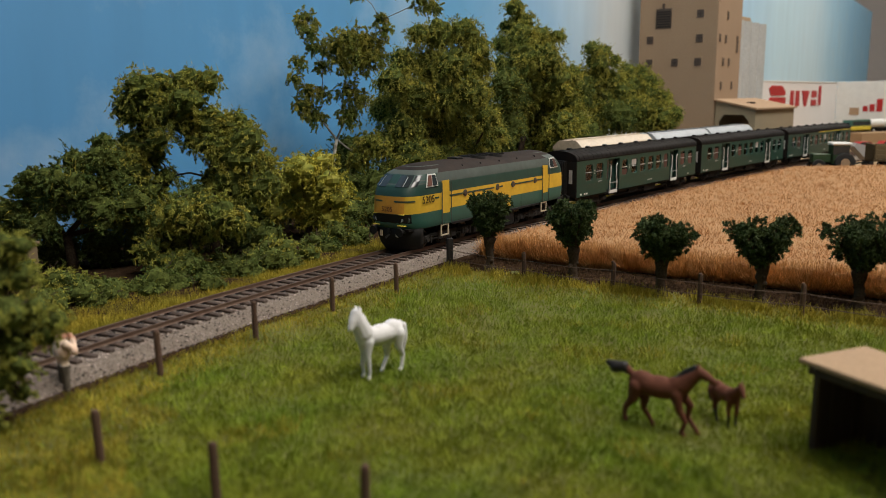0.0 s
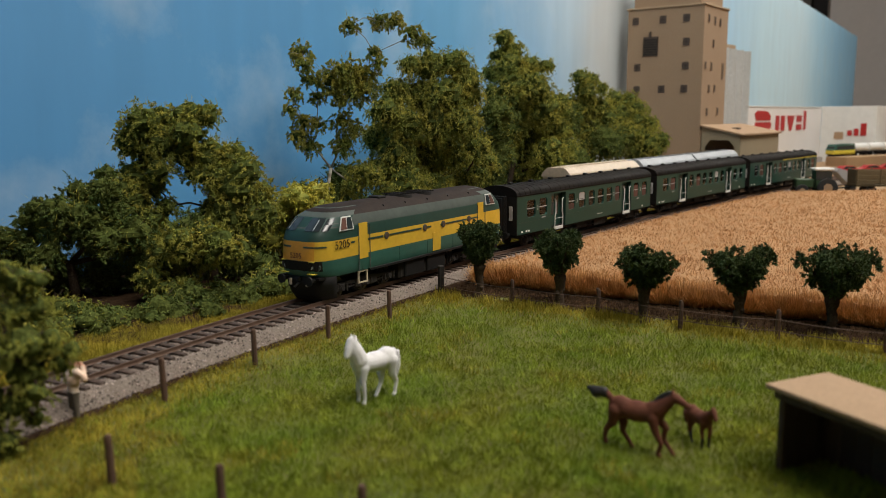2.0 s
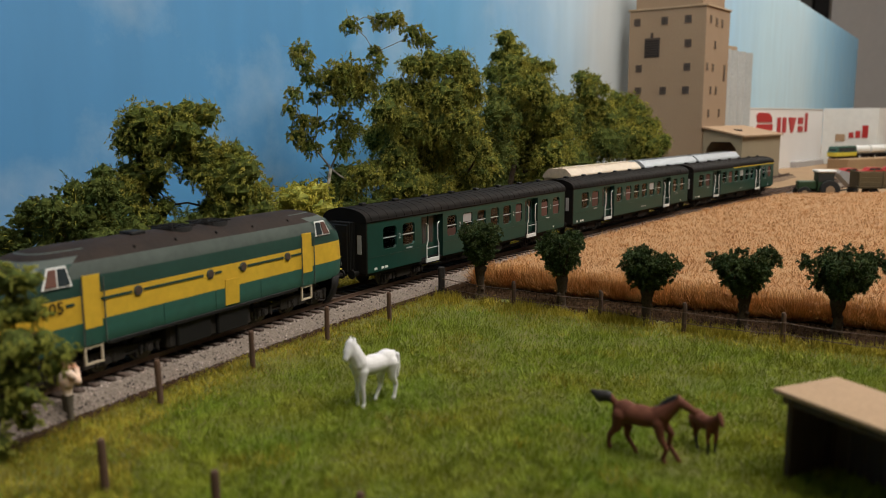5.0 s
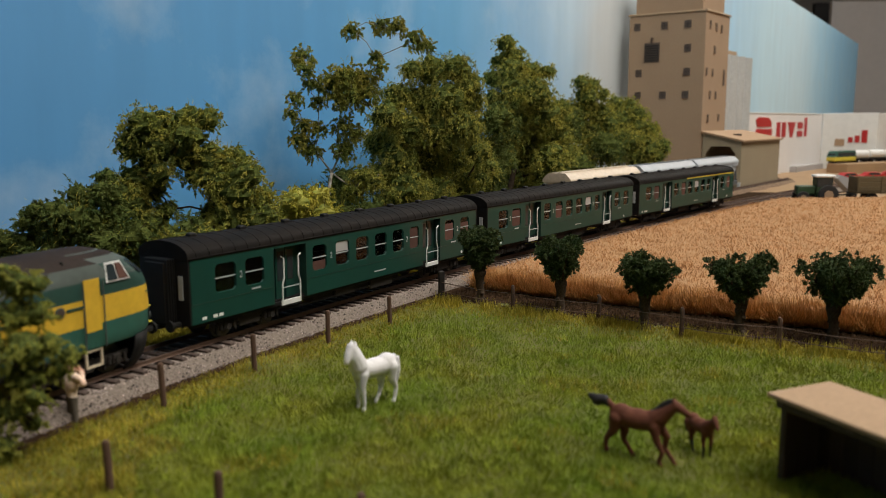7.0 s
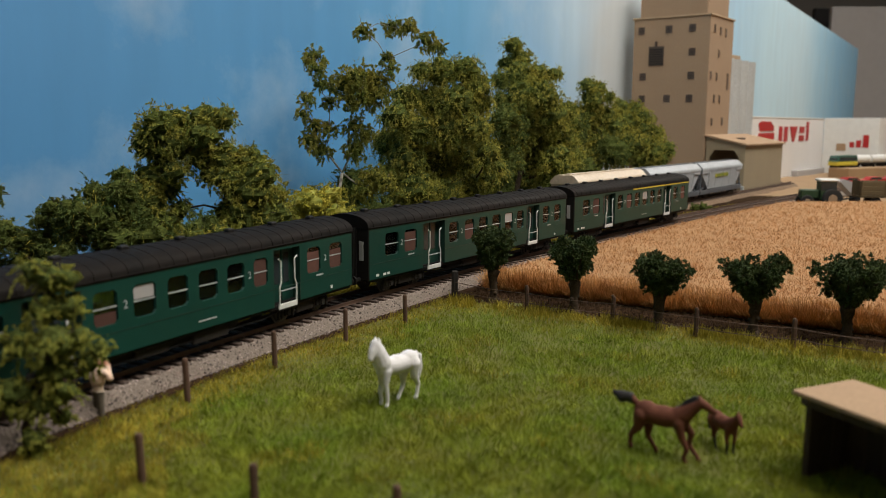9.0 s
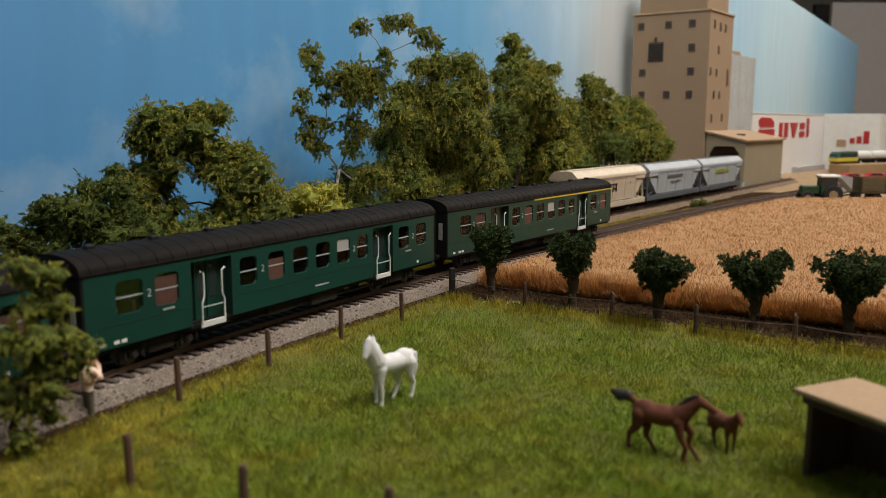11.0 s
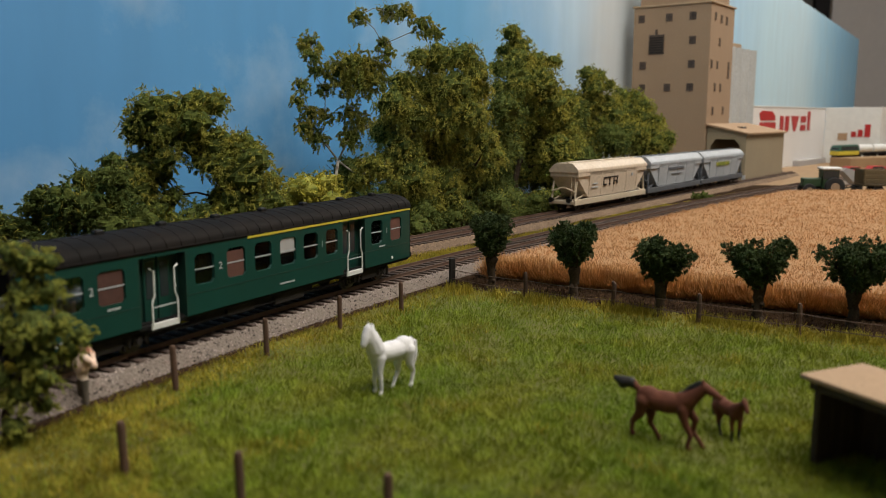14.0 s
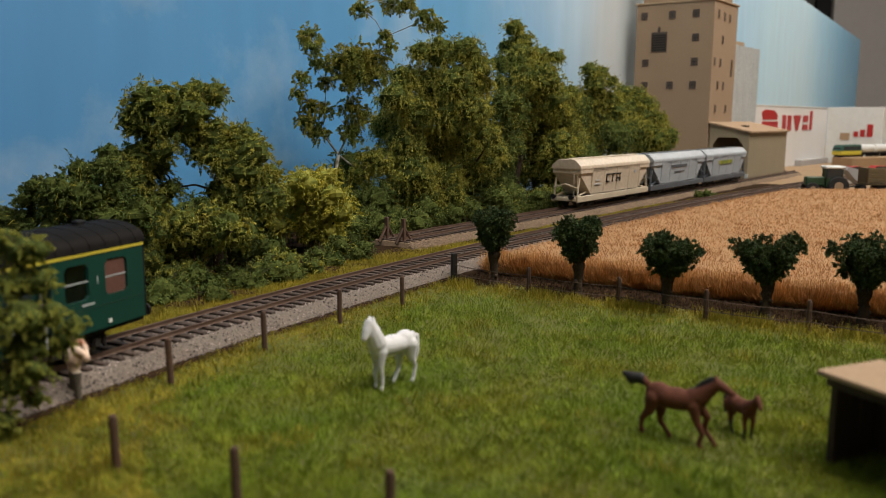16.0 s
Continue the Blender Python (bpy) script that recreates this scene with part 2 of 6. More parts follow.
def sky_paint():
    """Hand-painted backdrop: deep blue, with a pale cloudy stretch, streaked by the brush."""
    m = bpy.data.materials.new("painted_sky")
    m.use_nodes = True
    n, l = m.node_tree.nodes, m.node_tree.links
    b = n["Principled BSDF"]
    b.inputs["Roughness"].default_value = 0.55
    tc = n.new("ShaderNodeTexCoord")
    sep = n.new("ShaderNodeSeparateXYZ")
    l.new(tc.outputs["Object"], sep.inputs[0])
    # along the wall: x in metres
    ramp = n.new("ShaderNodeValToRGB")
    el = ramp.color_ramp.elements
    stops = [(0.0, (0.09, 0.30, 0.60)), (0.09, (0.095, 0.32, 0.62)), (0.135, (0.13, 0.38, 0.67)), (0.17, (0.25, 0.47, 0.72)), (0.205, (0.42, 0.60, 0.76)), (0.24, (0.58, 0.64, 0.67)),
             (0.28, (0.56, 0.66, 0.73)), (0.42, (0.42, 0.66, 0.86)), (0.52, (0.55, 0.78, 0.91)), (0.64, (0.58, 0.79, 0.91)), (0.74, (0.42, 0.70, 0.90)), (0.84, (0.32, 0.63, 0.90)), (1.0, (0.30, 0.62, 0.90))]
    while len(el) < len(stops):
        el.new(0.5)
    for e, (p, c) in zip(el, stops):
        e.position, e.color = p, (*c, 1)
    rng = n.new("ShaderNodeMapRange")
    rng.inputs[1].default_value, rng.inputs[2].default_value = -1.1, 3.3
    nz = n.new("ShaderNodeTexNoise")
    nz.inputs["Scale"].default_value = 4.0
    nz.inputs["Detail"].default_value = 6
    l.new(tc.outputs["Object"], nz.inputs["Vector"])
    add = n.new("ShaderNodeMath")
    add.operation = "MULTIPLY_ADD"
    add.inputs[1].default_value = 0.3
    l.new(nz.outputs["Fac"], add.inputs[0])
    off = n.new("ShaderNodeMath")
    off.operation = "SUBTRACT"
    off.inputs[1].default_value = 0.15
    l.new(sep.outputs["X"], off.inputs[0])
    l.new(off.outputs[0], add.inputs[2])
    l.new(add.outputs[0], rng.inputs[0])
    l.new(rng.outputs[0], ramp.inputs[0])
    # brush streaks
    mp = n.new("ShaderNodeMapping")
    mp.inputs["Scale"].default_value = (30, 1, 5)
    l.new(tc.outputs["Object"], mp.inputs[0])
    st = n.new("ShaderNodeTexNoise")
    st.inputs["Scale"].default_value = 1.0
    st.inputs["Detail"].default_value = 5
    l.new(mp.outputs[0], st.inputs["Vector"])
    cl = n.new("ShaderNodeTexNoise")
    cl.inputs["Scale"].default_value = 9.0
    cl.inputs["Detail"].default_value = 7
    cl.inputs["Roughness"].default_value = 0.6
    l.new(tc.outputs["Object"], cl.inputs["Vector"])
    cr = n.new("ShaderNodeMapRange")
    cr.inputs[1].default_value, cr.inputs[2].default_value = 0.52, 0.75
    cr.inputs[3].default_value, cr.inputs[4].default_value = 0.0, 0.35
    l.new(cl.outputs["Fac"], cr.inputs[0])
    mx = n.new("ShaderNodeMix")
    mx.data_type = "RGBA"
    mx.inputs[7].default_value = (0.60, 0.72, 0.80, 1)
    l.new(cr.outputs[0], mx.inputs[0])
    l.new(ramp.outputs[0], mx.inputs[6])
    hs = n.new("ShaderNodeHueSaturation")
    vr = n.new("ShaderNodeMapRange")
    vr.inputs[1].default_value, vr.inputs[2].default_value = 0.3, 0.7
    vr.inputs[3].default_value, vr.inputs[4].default_value = 0.95, 1.05
    l.new(st.outputs["Fac"], vr.inputs[0])
    l.new(vr.outputs[0], hs.inputs["Value"])
    l.new(mx.outputs[2], hs.inputs["Color"])
    l.new(hs.outputs[0], b.inputs["Base Color"])
    return m


M["sky"] = sky_paint()


# ---- mesh helpers (millimetres) ----
class Shape:
    """Vertices and faces in millimetres, gathered from simple solids."""

    def __init__(self):
        self.v, self.f, self.k = [], [], []
        self.slot = 0

    def add(self, verts, faces):
        o = len(self.v)
        self.v += [tuple(p) for p in verts]
        self.f += [tuple(o + i for i in f) for f in faces]
        self.k += [self.slot] * len(faces)
        return self

    def box(self, x0, x1, y0, y1, z0, z1, c=0.0):
        """A box with its edges chamfered by c."""
        if c <= 0:
            v = [(x, y, z) for x in (x0, x1) for y in (y0, y1) for z in (z0, z1)]
            return self.add(v, [(0, 1, 3, 2), (4, 6, 7, 5), (0, 4, 5, 1), (2, 3, 7, 6), (0, 2, 6, 4), (1, 5, 7, 3)])
        bm = bmesh.new()
        for x in (x0, x1):
            for y in (y0, y1):
                for z in (z0, z1):
                    sx, sy, sz = (c if x == x0 else -c), (c if y == y0 else -c), (c if z == z0 else -c)
                    for p in ((x + sx, y + sy, z), (x + sx, y, z + sz), (x, y + sy, z + sz)):
                        bm.verts.new(p)
        bmesh.ops.convex_hull(bm, input=bm.verts)
        bm.verts.index_update()
        v = [tuple(p.co) for p in bm.verts]
        f = [[p.index for p in q.verts] for q in bm.faces]
        bm.free()
        return self.add(v, f)

    def prism(self, poly, a0, a1, axis="y"):
        """A polygon in the two other axes (in order), drawn out along axis from a0 to a1."""
        n = len(poly)
        put = {"x": lambda p, a: (a, p[0], p[1]), "y": lambda p, a: (p[0], a, p[1]), "z": lambda p, a: (p[0], p[1], a)}[axis]
        v = [put(p, a0) for p in poly] + [put(p, a1) for p in poly]
        return self.add(v, [tuple(range(n)), tuple(range(2 * n - 1, n - 1, -1))] + [(i, n + i, n + (i + 1) % n, (i + 1) % n) for i in range(n)])

    def tube(self, pts, radii, n=8, cap=True):
        pts = [Vector(p) for p in pts]
        rings, o = [], []
        for i, p in enumerate(pts):
            d = (pts[min(i + 1, len(pts) - 1)] - pts[max(i - 1, 0)]).normalized()
            a = d.cross(Vector((0, 0, 1)) if abs(d.z) < 0.9 else Vector((1, 0, 0))).normalized()
            b = d.cross(a)
            r = radii[i] if isinstance(radii, (list, tuple)) else radii
            o += [p + (a * math.cos(q * math.tau / n) + b * math.sin(q * math.tau / n)) * r for q in range(n)]
        f = [(i * n + q, i * n + (q + 1) % n, (i + 1) * n + (q + 1) % n, (i + 1) * n + q) for i in range(len(pts) - 1) for q in range(n)]
        if cap:
            f += [tuple(range(n - 1, -1, -1)), tuple(range((len(pts) - 1) * n, len(pts) * n))]
        return self.add(o, f)

    def ball(self, c, r, n=8, m=6):
        rx, ry, rz = r if isinstance(r, tuple) else (r, r, r)
        v = [(c[0], c[1], c[2] - rz)]
        for j in range(1, m):
            t = math.pi * j / m - math.pi / 2
            v += [(c[0] + rx * math.cos(t) * math.cos(i * math.tau / n), c[1] + ry * math.cos(t) * math.sin(i * math.tau / n), c[2] + rz * math.sin(t)) for i in range(n)]
        v.append((c[0], c[1], c[2] + rz))
        f = [(0, 1 + (i + 1) % n, 1 + i) for i in range(n)]
        for j in range(m - 2):
            f += [(1 + j * n + i, 1 + j * n + (i + 1) % n, 1 + (j + 1) * n + (i + 1) % n, 1 + (j + 1) * n + i) for i in range(n)]
        e = len(v) - 1
        f += [(e, e - n + i, e - n + (i + 1) % n) for i in range(n)]
        return self.add(v, f)

    def loft(self, rings, cap0=False, cap1=False):
        n = len(rings[0])
        v = [p for r in rings for p in r]
        f = [(j * n + i, j * n + (i + 1) % n, (j + 1) * n + (i + 1) % n, (j + 1) * n + i) for j in range(len(rings) - 1) for i in range(n)]
        if cap0:
            f.append(tuple(range(n - 1, -1, -1)))
        if cap1:
            f.append(tuple(range((len(rings) - 1) * n, len(rings) * n)))
        return self.add(v, f)


def make_mesh(name, verts, faces, mats, smooth=False, slots=None):
    me = bpy.data.meshes.new(name)
    me.from_pydata([(x * MM, y * MM, z * MM) for x, y, z in verts], [], faces)
    for m in mats if isinstance(mats, (list, tuple)) else [mats]:
        me.materials.append(m)
    if slots is not None:
        me.polygons.foreach_set("material_index", slots)
    if smooth:
        me.polygons.foreach_set("use_smooth", [True] * len(me.polygons))
    me.update()
    return me


def tri_mesh(name, verts, m):
    """A mesh of loose triangles from an array (n, 3, 3) in millimetres."""
    me = bpy.data.meshes.new(name)
    n = len(verts)
    me.vertices.add(3 * n)
    me.vertices.foreach_set("co", (verts.reshape(-1) * MM).astype(np.float32))
    me.loops.add(3 * n)
    me.loops.foreach_set("vertex_index", np.arange(3 * n, dtype=np.int32))
    me.polygons.add(n)
    me.polygons.foreach_set("loop_start", np.arange(0, 3 * n, 3, dtype=np.int32))
    me.materials.append(m)
    me.update(calc_edges=True)
    return me


def part(name, shape, material, parent, label="", smooth=False):
    me = make_mesh(name, shape.v, shape.f, material, smooth, shape.k if isinstance(material, (list, tuple)) else None)
    ob = new(name, me)
    ob.parent = parent
    if label:
        tagged(ob, label=label)
    return ob


def thing(name, label, category, at=(0, 0, 0), turn=0.0, group="", kind=""):
    ob = new(name)
    ob.empty_display_size = 0.005
    ob.matrix_world = Matrix.Translation(mm(at)) @ pose(0, 0, 0, 0, 0, turn)
    return tagged(ob, label, category, group, kind)


def solid(name, shape, material, label, category, at=(0, 0, 0), turn=0.0, group="", kind="", smooth=False):
    ob = new(name, make_mesh(name, shape.v, shape.f, material, smooth, shape.k if isinstance(material, (list, tuple)) else None))
    ob.matrix_world = Matrix.Translation(mm(at)) @ pose(0, 0, 0, 0, 0, turn)
    return tagged(ob, label, category, group, kind)


def smooth_by_angle(ob, deg=35):
    me = ob.data
    me.polygons.foreach_set("use_smooth", [True] * len(me.polygons))
    me.set_sharp_from_angle(angle=radians(deg))
    return ob


# ---- the line of the tracks ----
LINE = (-244.76, 1051.36, -1793.49, 1695.33, -156.52, -213.87)
SLOPE = np.polyder(LINE)


def rail_x(y):
    """The near rail of the main line, as x over y."""
    u = y / 1000
    k = min(max(u, 0.18), 1.3)
    return float(np.polyval(LINE, k) + (u - k) * np.polyval(SLOPE, k))


_ys = np.arange(-900.0, 2700.0, 1.0)
_xs = np.array([rail_x(y) for y in _ys])
_s = np.concatenate([[0], np.cumsum(np.hypot(np.diff(_xs), np.diff(_ys)))])
_s -= np.interp(300, _ys, _s)


def near_rail(s):
    return float(np.interp(s, _s, _xs)), float(np.interp(s, _s, _ys))


def main_line(s, off=0.0):
    """The middle of the main line at s, off millimetres towards the meadow, and its direction."""
    (x0, y0), (x1, y1) = near_rail(s - 4), near_rail(s + 4)
    d = math.hypot(x1 - x0, y1 - y0)
    tx, ty = (x1 - x0) / d, (y1 - y0) / d
    x, y = near_rail(s)
    k = off - 8.25
    return x + ty * k, y - tx * k, tx, ty


def siding(s, off=0.0):
    """The siding: straight from its buffer stop."""
    tx, ty = 0.603, 0.798
    x, y = -46.0 + s * tx, 634.0 + s * ty
    return x + ty * off, y - tx * off, tx, ty


def from_rail(x, y):
    """About how far a place lies from the near rail, towards the meadow."""
    return (x - np.interp(y, _ys, _xs)) * 0.84


# ---- setting: hall, table, backdrop ----
WALL_P, WALL_D = (285.0, 1420.0), (0.535, 0.845)


def wall_point(k, back=0.0):
    return WALL_P[0] + WALL_D[0] * k - WALL_D[1] * back, WALL_P[1] + WALL_D[1] * k + WALL_D[0] * back


def setting():
    s = Shape().box(-2600, 5200, -2600, 7000, -1010, -1000)
    solid("floor", s, M["hallfloor"], "grey hall floor below the table", "floor", kind="structure")
    s = Shape().box(-2600, 5200, -2600, 7000, 1700, 1710)
    solid("ceiling", s, M["hallwall"], "pale hall ceiling", "ceiling", kind="structure")
    for nm, b in (("wall_west", (-2620, -2600, -2600, 7000)), ("wall_east", (5200, 5220, -2600, 7000)), ("wall_south", (-2600, 5200, -2620, -2600)), ("wall_north", (-2600, 5200, 7000, 7020))):
        solid(nm, Shape().box(b[0], b[1], b[2], b[3], -1000, 1700), M["hallwall"], "plain pale hall wall", "wall", kind="structure")
    # Backdrop board, its x along the board
    s = Shape().box(-1800, 3256, 0, 12, -60, 483, 1.0)
    solid("backdrop", s, M["sky"], "blue hand-painted sky backdrop board with pale clouds", "backdrop", (WALL_P[0], WALL_P[1], 0), math.degrees(math.atan2(WALL_D[1], WALL_D[0])), kind="structure")
    # Table with the ground sheet
    gx, gy = np.linspace(-700, 2900, 181), np.concatenate([np.linspace(130, 640, 103), np.linspace(650, 4400, 120)])
    v, f = [], []
    for y in gy:
        for x in gx:
            z = -0.4 + 0.8 * noise.noise((x / 30, y / 30, 0)) + 0.4 * noise.noise((x / 9, y / 9, 3))
            if float(from_rail(x, y)) < -30:
                z += 2.0 + 2.5 * noise.noise((x / 60, y / 60, 7))
            v.append((x, y, min(z, 3.0) if abs(float(from_rail(x, y)) + 8) > 45 else min(z, 0.2)))
    nx = len(gx)
    slots = []
    for j in range(len(gy) - 1):
        for i in range(nx - 1):
            f.append((j * nx + i, j * nx + i + 1, (j + 1) * nx + i + 1, (j + 1) * nx + i))
            x, y = gx[i], gy[j]
            meadow = y < 499 - 0.6 * (x - 20) and y < 620
            west = from_rail(x, y) < -14
            slots.append(1 if west and y < 1260 else 0 if meadow else 1 if y < 1130 and x < 900 else 2)
    g = new("ground", make_mesh("ground", v, f, [M["turf"], M["soil"], M["yard"]], True, slots))
    tagged(g, "modelled ground of turf, dark soil and sandy yard", "ground", kind="structure")
    s = Shape().box(-700, 2900, 132, 4400, -24, -6).box(-700, 2900, 118, 132, -110, -2, 1.5)
    for x in (-650, 1000, 2800):
        for y in (200, 2200, 4300):
            s.box(x, x + 45, y, y + 45, -1000, -24)
    solid("table", s, M["darkwood"], "dark wooden trestle table under the layout", "table", kind="structure")
    # Far room seen past the end of the backdrop
    s = Shape().box(1985, 4200, 4390, 4420, -300, 715, 2)
    solid("partition", s, M["greywall"], "tall plain grey partition panel", "partition", kind="structure")
    # Black sheet stands in for the darkness of the far room.
    s = Shape().box(1990, 2400, 4600, 4640, 300, 735, 2)
    solid("curtain", s, M["roomdark"], "black sheet standing in for the dark far room", "curtain", kind="structure")


setting()


# ---- tracks ----
def ribbon(path, prof):
    """A cross-section drawn along a path: path gives x, y, tx, ty; prof is a closed list of (off, z)."""
    s = Shape()
    rings = [[(x + ty * o, y - tx * o, z) for o, z in prof] for x, y, tx, ty in path]
    return s.loft(rings, True, True)


RAIL_PROF = [(-0.45, 7.9), (0.45, 7.9), (0.25, 8.3), (0.25, 9.3), (0.42, 9.5), (0.42, 10.0), (-0.42, 10.0), (-0.42, 9.5), (-0.25, 9.3), (-0.25, 8.3)]


def track(name, label, line, s0, s1, bed="ballast", stones="stone"):
    t = thing(name, label, "railway track", kind="structure")
    n = int((s1 - s0) / 6)
    ss = [s0 + (s1 - s0) * i / n for i in range(n + 1)]
    mid = [line(q) for q in ss]
    part("ballast_bed", ribbon(mid, [(-29, -1.5), (25, -1.5), (22.5, 0.6), (16, 6.4), (-16, 6.4), (-25, 0.6)]), M[bed], t, "fine ballast bed", True)
    if bed == "ballast":
        part("dirt_edge", ribbon(mid, [(20.5, -1), (26, -1), (24.5, 0.4), (21.5, 1.4)]), M["soil"], t, "brown earth edge of the ballast")
    for o in (-8.25, 8.25):
        part("rail", ribbon([line(q, o) for q in ss], RAIL_PROF), M["rail"], t, "brown weathered steel rail")
    me = make_mesh("sleeper", *(lambda q: (q.v, q.f))(Shape().box(-14.5, 14.5, -1.45, 1.45, 5.4, 7.6, 0.3)), M["sleeper"])
    rng = random.Random(5)
    q = s0 + 3
    while q < s1:
        x, y, tx, ty = line(q)
        ob = new("sleeper", me)
        ob.parent = t
        ob.matrix_local = Matrix.Translation(mm((x, y, rng.uniform(-0.1, 0.1)))) @ pose(0, 0, 0, 0, 0, math.degrees(math.atan2(-tx, ty)) + rng.uniform(-1, 1))
        q += 7.4
    # loose stones
    nr = np.random.RandomState(3)
    cnt = int((min(s1, 1000) - s0) * 34)
    qs = s0 + (min(s1, 1000) - s0) * nr.rand(cnt) ** 1.35
    off = nr.uniform(-23, 23, cnt)
    zz = np.where(np.abs(off) < 16, 6.3, 6.3 - (np.abs(off) - 16) * 0.86)
    base = np.array([line(float(a), float(b))[:2] for a, b in zip(qs, off)])
    r = nr.uniform(0.35, 0.95, cnt)
    tri = []
    octa = np.array([(1, 0, 0), (0, 1, 0), (-1, 0, 0), (0, -1, 0), (0, 0, 1), (0, 0, -1)], float)
    fc = [(0, 1, 4), (1, 2, 4), (2, 3, 4), (3, 0, 4)]
    ang = nr.rand(cnt) * 6.28
    jit = nr.uniform(0.6, 1.25, (cnt, 6, 1))
    P = octa[None] * jit * r[:, None, None] * np.array([1, 0.85, 0.75])
    c, s_ = np.cos(ang)[:, None], np.sin(ang)[:, None]
    X = P[..., 0] * c - P[..., 1] * s_ + base[:, :1]
    Y = P[..., 0] * s_ + P[..., 1] * c + base[:, 1:2]
    Z = P[..., 2] + zz[:, None]
    V = np.stack([X, Y, Z], -1)
    verts = V.reshape(-1, 3)
    faces = [(6 * i + a, 6 * i + b, 6 * i + d) for i in range(cnt) for a, b, d in fc]
    ob = new("ballast_stones", make_mesh("ballast_stones", verts, faces, M[stones]))
    ob.parent = t
    tagged(ob, "loose weathered ballast stones", kind="stuff")
    return t


track("main_track", "weathered brown railway track on grey ballast", main_line, -330, 1500)
track("siding_track", "rusty siding track ending at buffer stops", siding, 0, 1100, "dirt", "pebble")


# ---- buildings beyond the wheat ----
def tower_block():
    # local x along the front face from its near corner, y into the depth, z up
    t = thing("grain_tower", "tall tan fibreboard grain elevator tower with small dark windows", "building", (409.7, 1335.3, 0), math.degrees(math.atan2(0.79, 0.61)))
    # local +x runs along the siding, local +y runs back from it
    part("wall", Shape().box(0, 106, 0, 129, -1, 280, 0.8), M["tower"], t)
    part("cornice", Shape().box(-2, 108, -2, 131, 280, 283, 0.6), M["towerlight"], t, "projecting roof edge")
    part("penthouse", Shape().box(6, 100, 8, 121, 283, 352, 0.8), M["tower"], t)
    part("roof", Shape().box(4, 102, 6, 123, 352, 355, 0.6), M["towerlight"], t)

    def window(face, u, z, w, h):
        if face == "front":
            o = part("window", Shape().box(-0.6, 0.5, u - w / 2 - 1, u + w / 2 + 1, z - h / 2 - 1, z + h / 2 + 1, 0.2), M["tower"], t)
            part("pane", Shape().box(-0.9, -0.55, u - w / 2, u + w / 2, z - h / 2, z + h / 2), M["winframe"], o)
            b = Shape().box(-1.15, -0.85, u - 0.3, u + 0.3, z - h / 2, z + h / 2).box(-1.15, -0.85, u - w / 2, u + w / 2, z - 0.3, z + 0.3)
            part("glazing_bar", b, M["bogie"], o)
        else:
            o = part("window", Shape().box(u - w / 2 - 1, u + w / 2 + 1, -0.6, 0.5, z - h / 2 - 1, z + h / 2 + 1, 0.2), M["tower"], t)
            part("pane", Shape().box(u - w / 2, u + w / 2, -0.9, -0.55, z - h / 2, z + h / 2), M["winframe"], o)

    for u, z in ((115, 262), (68, 262), (29, 262), (28, 225), (110, 188), (28, 188), (110, 152), (67, 152), (29, 152)):
        window("front", u, z, 11, 12)
    v = part("vent", Shape().box(-1.2, 0.5, 75, 101, 205, 236, 0.4), M["winframe"], t, "dark louvred vent panel")
    for i in range(7):
        part("slat", Shape().box(-1.9, -1.1, 76, 100, 207 + 3.8 * i, 209.4 + 3.8 * i, 0.2), M["bogie"], v)
    part("hoist", Shape().box(-3.5, 0.5, 87, 90, 236, 244, 0.4), M["winframe"], t)
    for u, z, w, h in ((18, 261, 7, 12), (45, 259, 7, 12), (69, 258, 7, 12), (41, 223, 7, 12), (10, 188, 7, 12), (36, 187, 7, 12), (88, 181, 7, 26), (29, 152, 7, 12), (54, 152, 7, 12), (24, 115, 7, 12), (72, 116, 7, 12)):
        window("side", u, z, w, h)
    # fluted silo cells behind
    c = thing("silo_cells", "row of pale grey corrugated silo cylinders beside the tower", "silo", (409.7, 1335.3, 0), math.degrees(math.atan2(0.79, 0.61)))
    for i in range(4):
        q = Shape()
        cx = 126 + 38 * i
        q.loft([[(cx + 18.6 * math.cos(a * math.tau / 28), 22 + 18.6 * math.sin(a * math.tau / 28), z) for a in range(28)] for z in (-1, 222)], True, True)
        smooth_by_angle(part("cylinder", q, M["silo"], c))
    part("gallery", Shape().box(107, 190, 14, 34, 222, 230, 0.6), M["towerlight"], c, "tan roof gallery")
    # loading shed over the siding
    p = thing("loading_shed", "olive-tan loading shed with arched portal over siding", "building", (462, 1299, 0), math.degrees(math.atan2(0.79, 0.61)))
    front = [(0, 0), (0, 79), (62, 92), (62, 0), (56, 0), (56, 60), (48, 71), (18, 71), (9, 60), (9, 0)]
    part("front_wall", Shape().prism(front, 0, 4, "x"), M["shedwall"], p)
    part("back_wall", Shape().prism(front, 196, 200, "x"), M["shedwall"], p)
    part("side_wall", Shape().box(4, 196, 0, 4, 0, 78, 0.4), M["shedwall"], p)
    part("side_wall", Shape().box(4, 196, 58, 62, 0, 90, 0.4), M["shedwall"], p)
    part("roof", Shape().prism([(-4, 78.6), (-4, 81), (66, 95.4), (66, 93)], -4, 203, "x"), M["shedroof"], p, "pale tan sloping roof")
    part("roof_vent", Shape().box(58, 72, 24, 34, 84, 90, 0.5), M["winframe"], p)
    part("post", Shape().box(-4, -1, -2, 3, 0, 16, 0.3), M["silo"], p)
    # white brewery hall
    h = thing("brewery_hall", "white brewery hall with red lettering shapes", "building", (878, 1950, 0), math.degrees(math.atan2(-0.75, -0.66)))
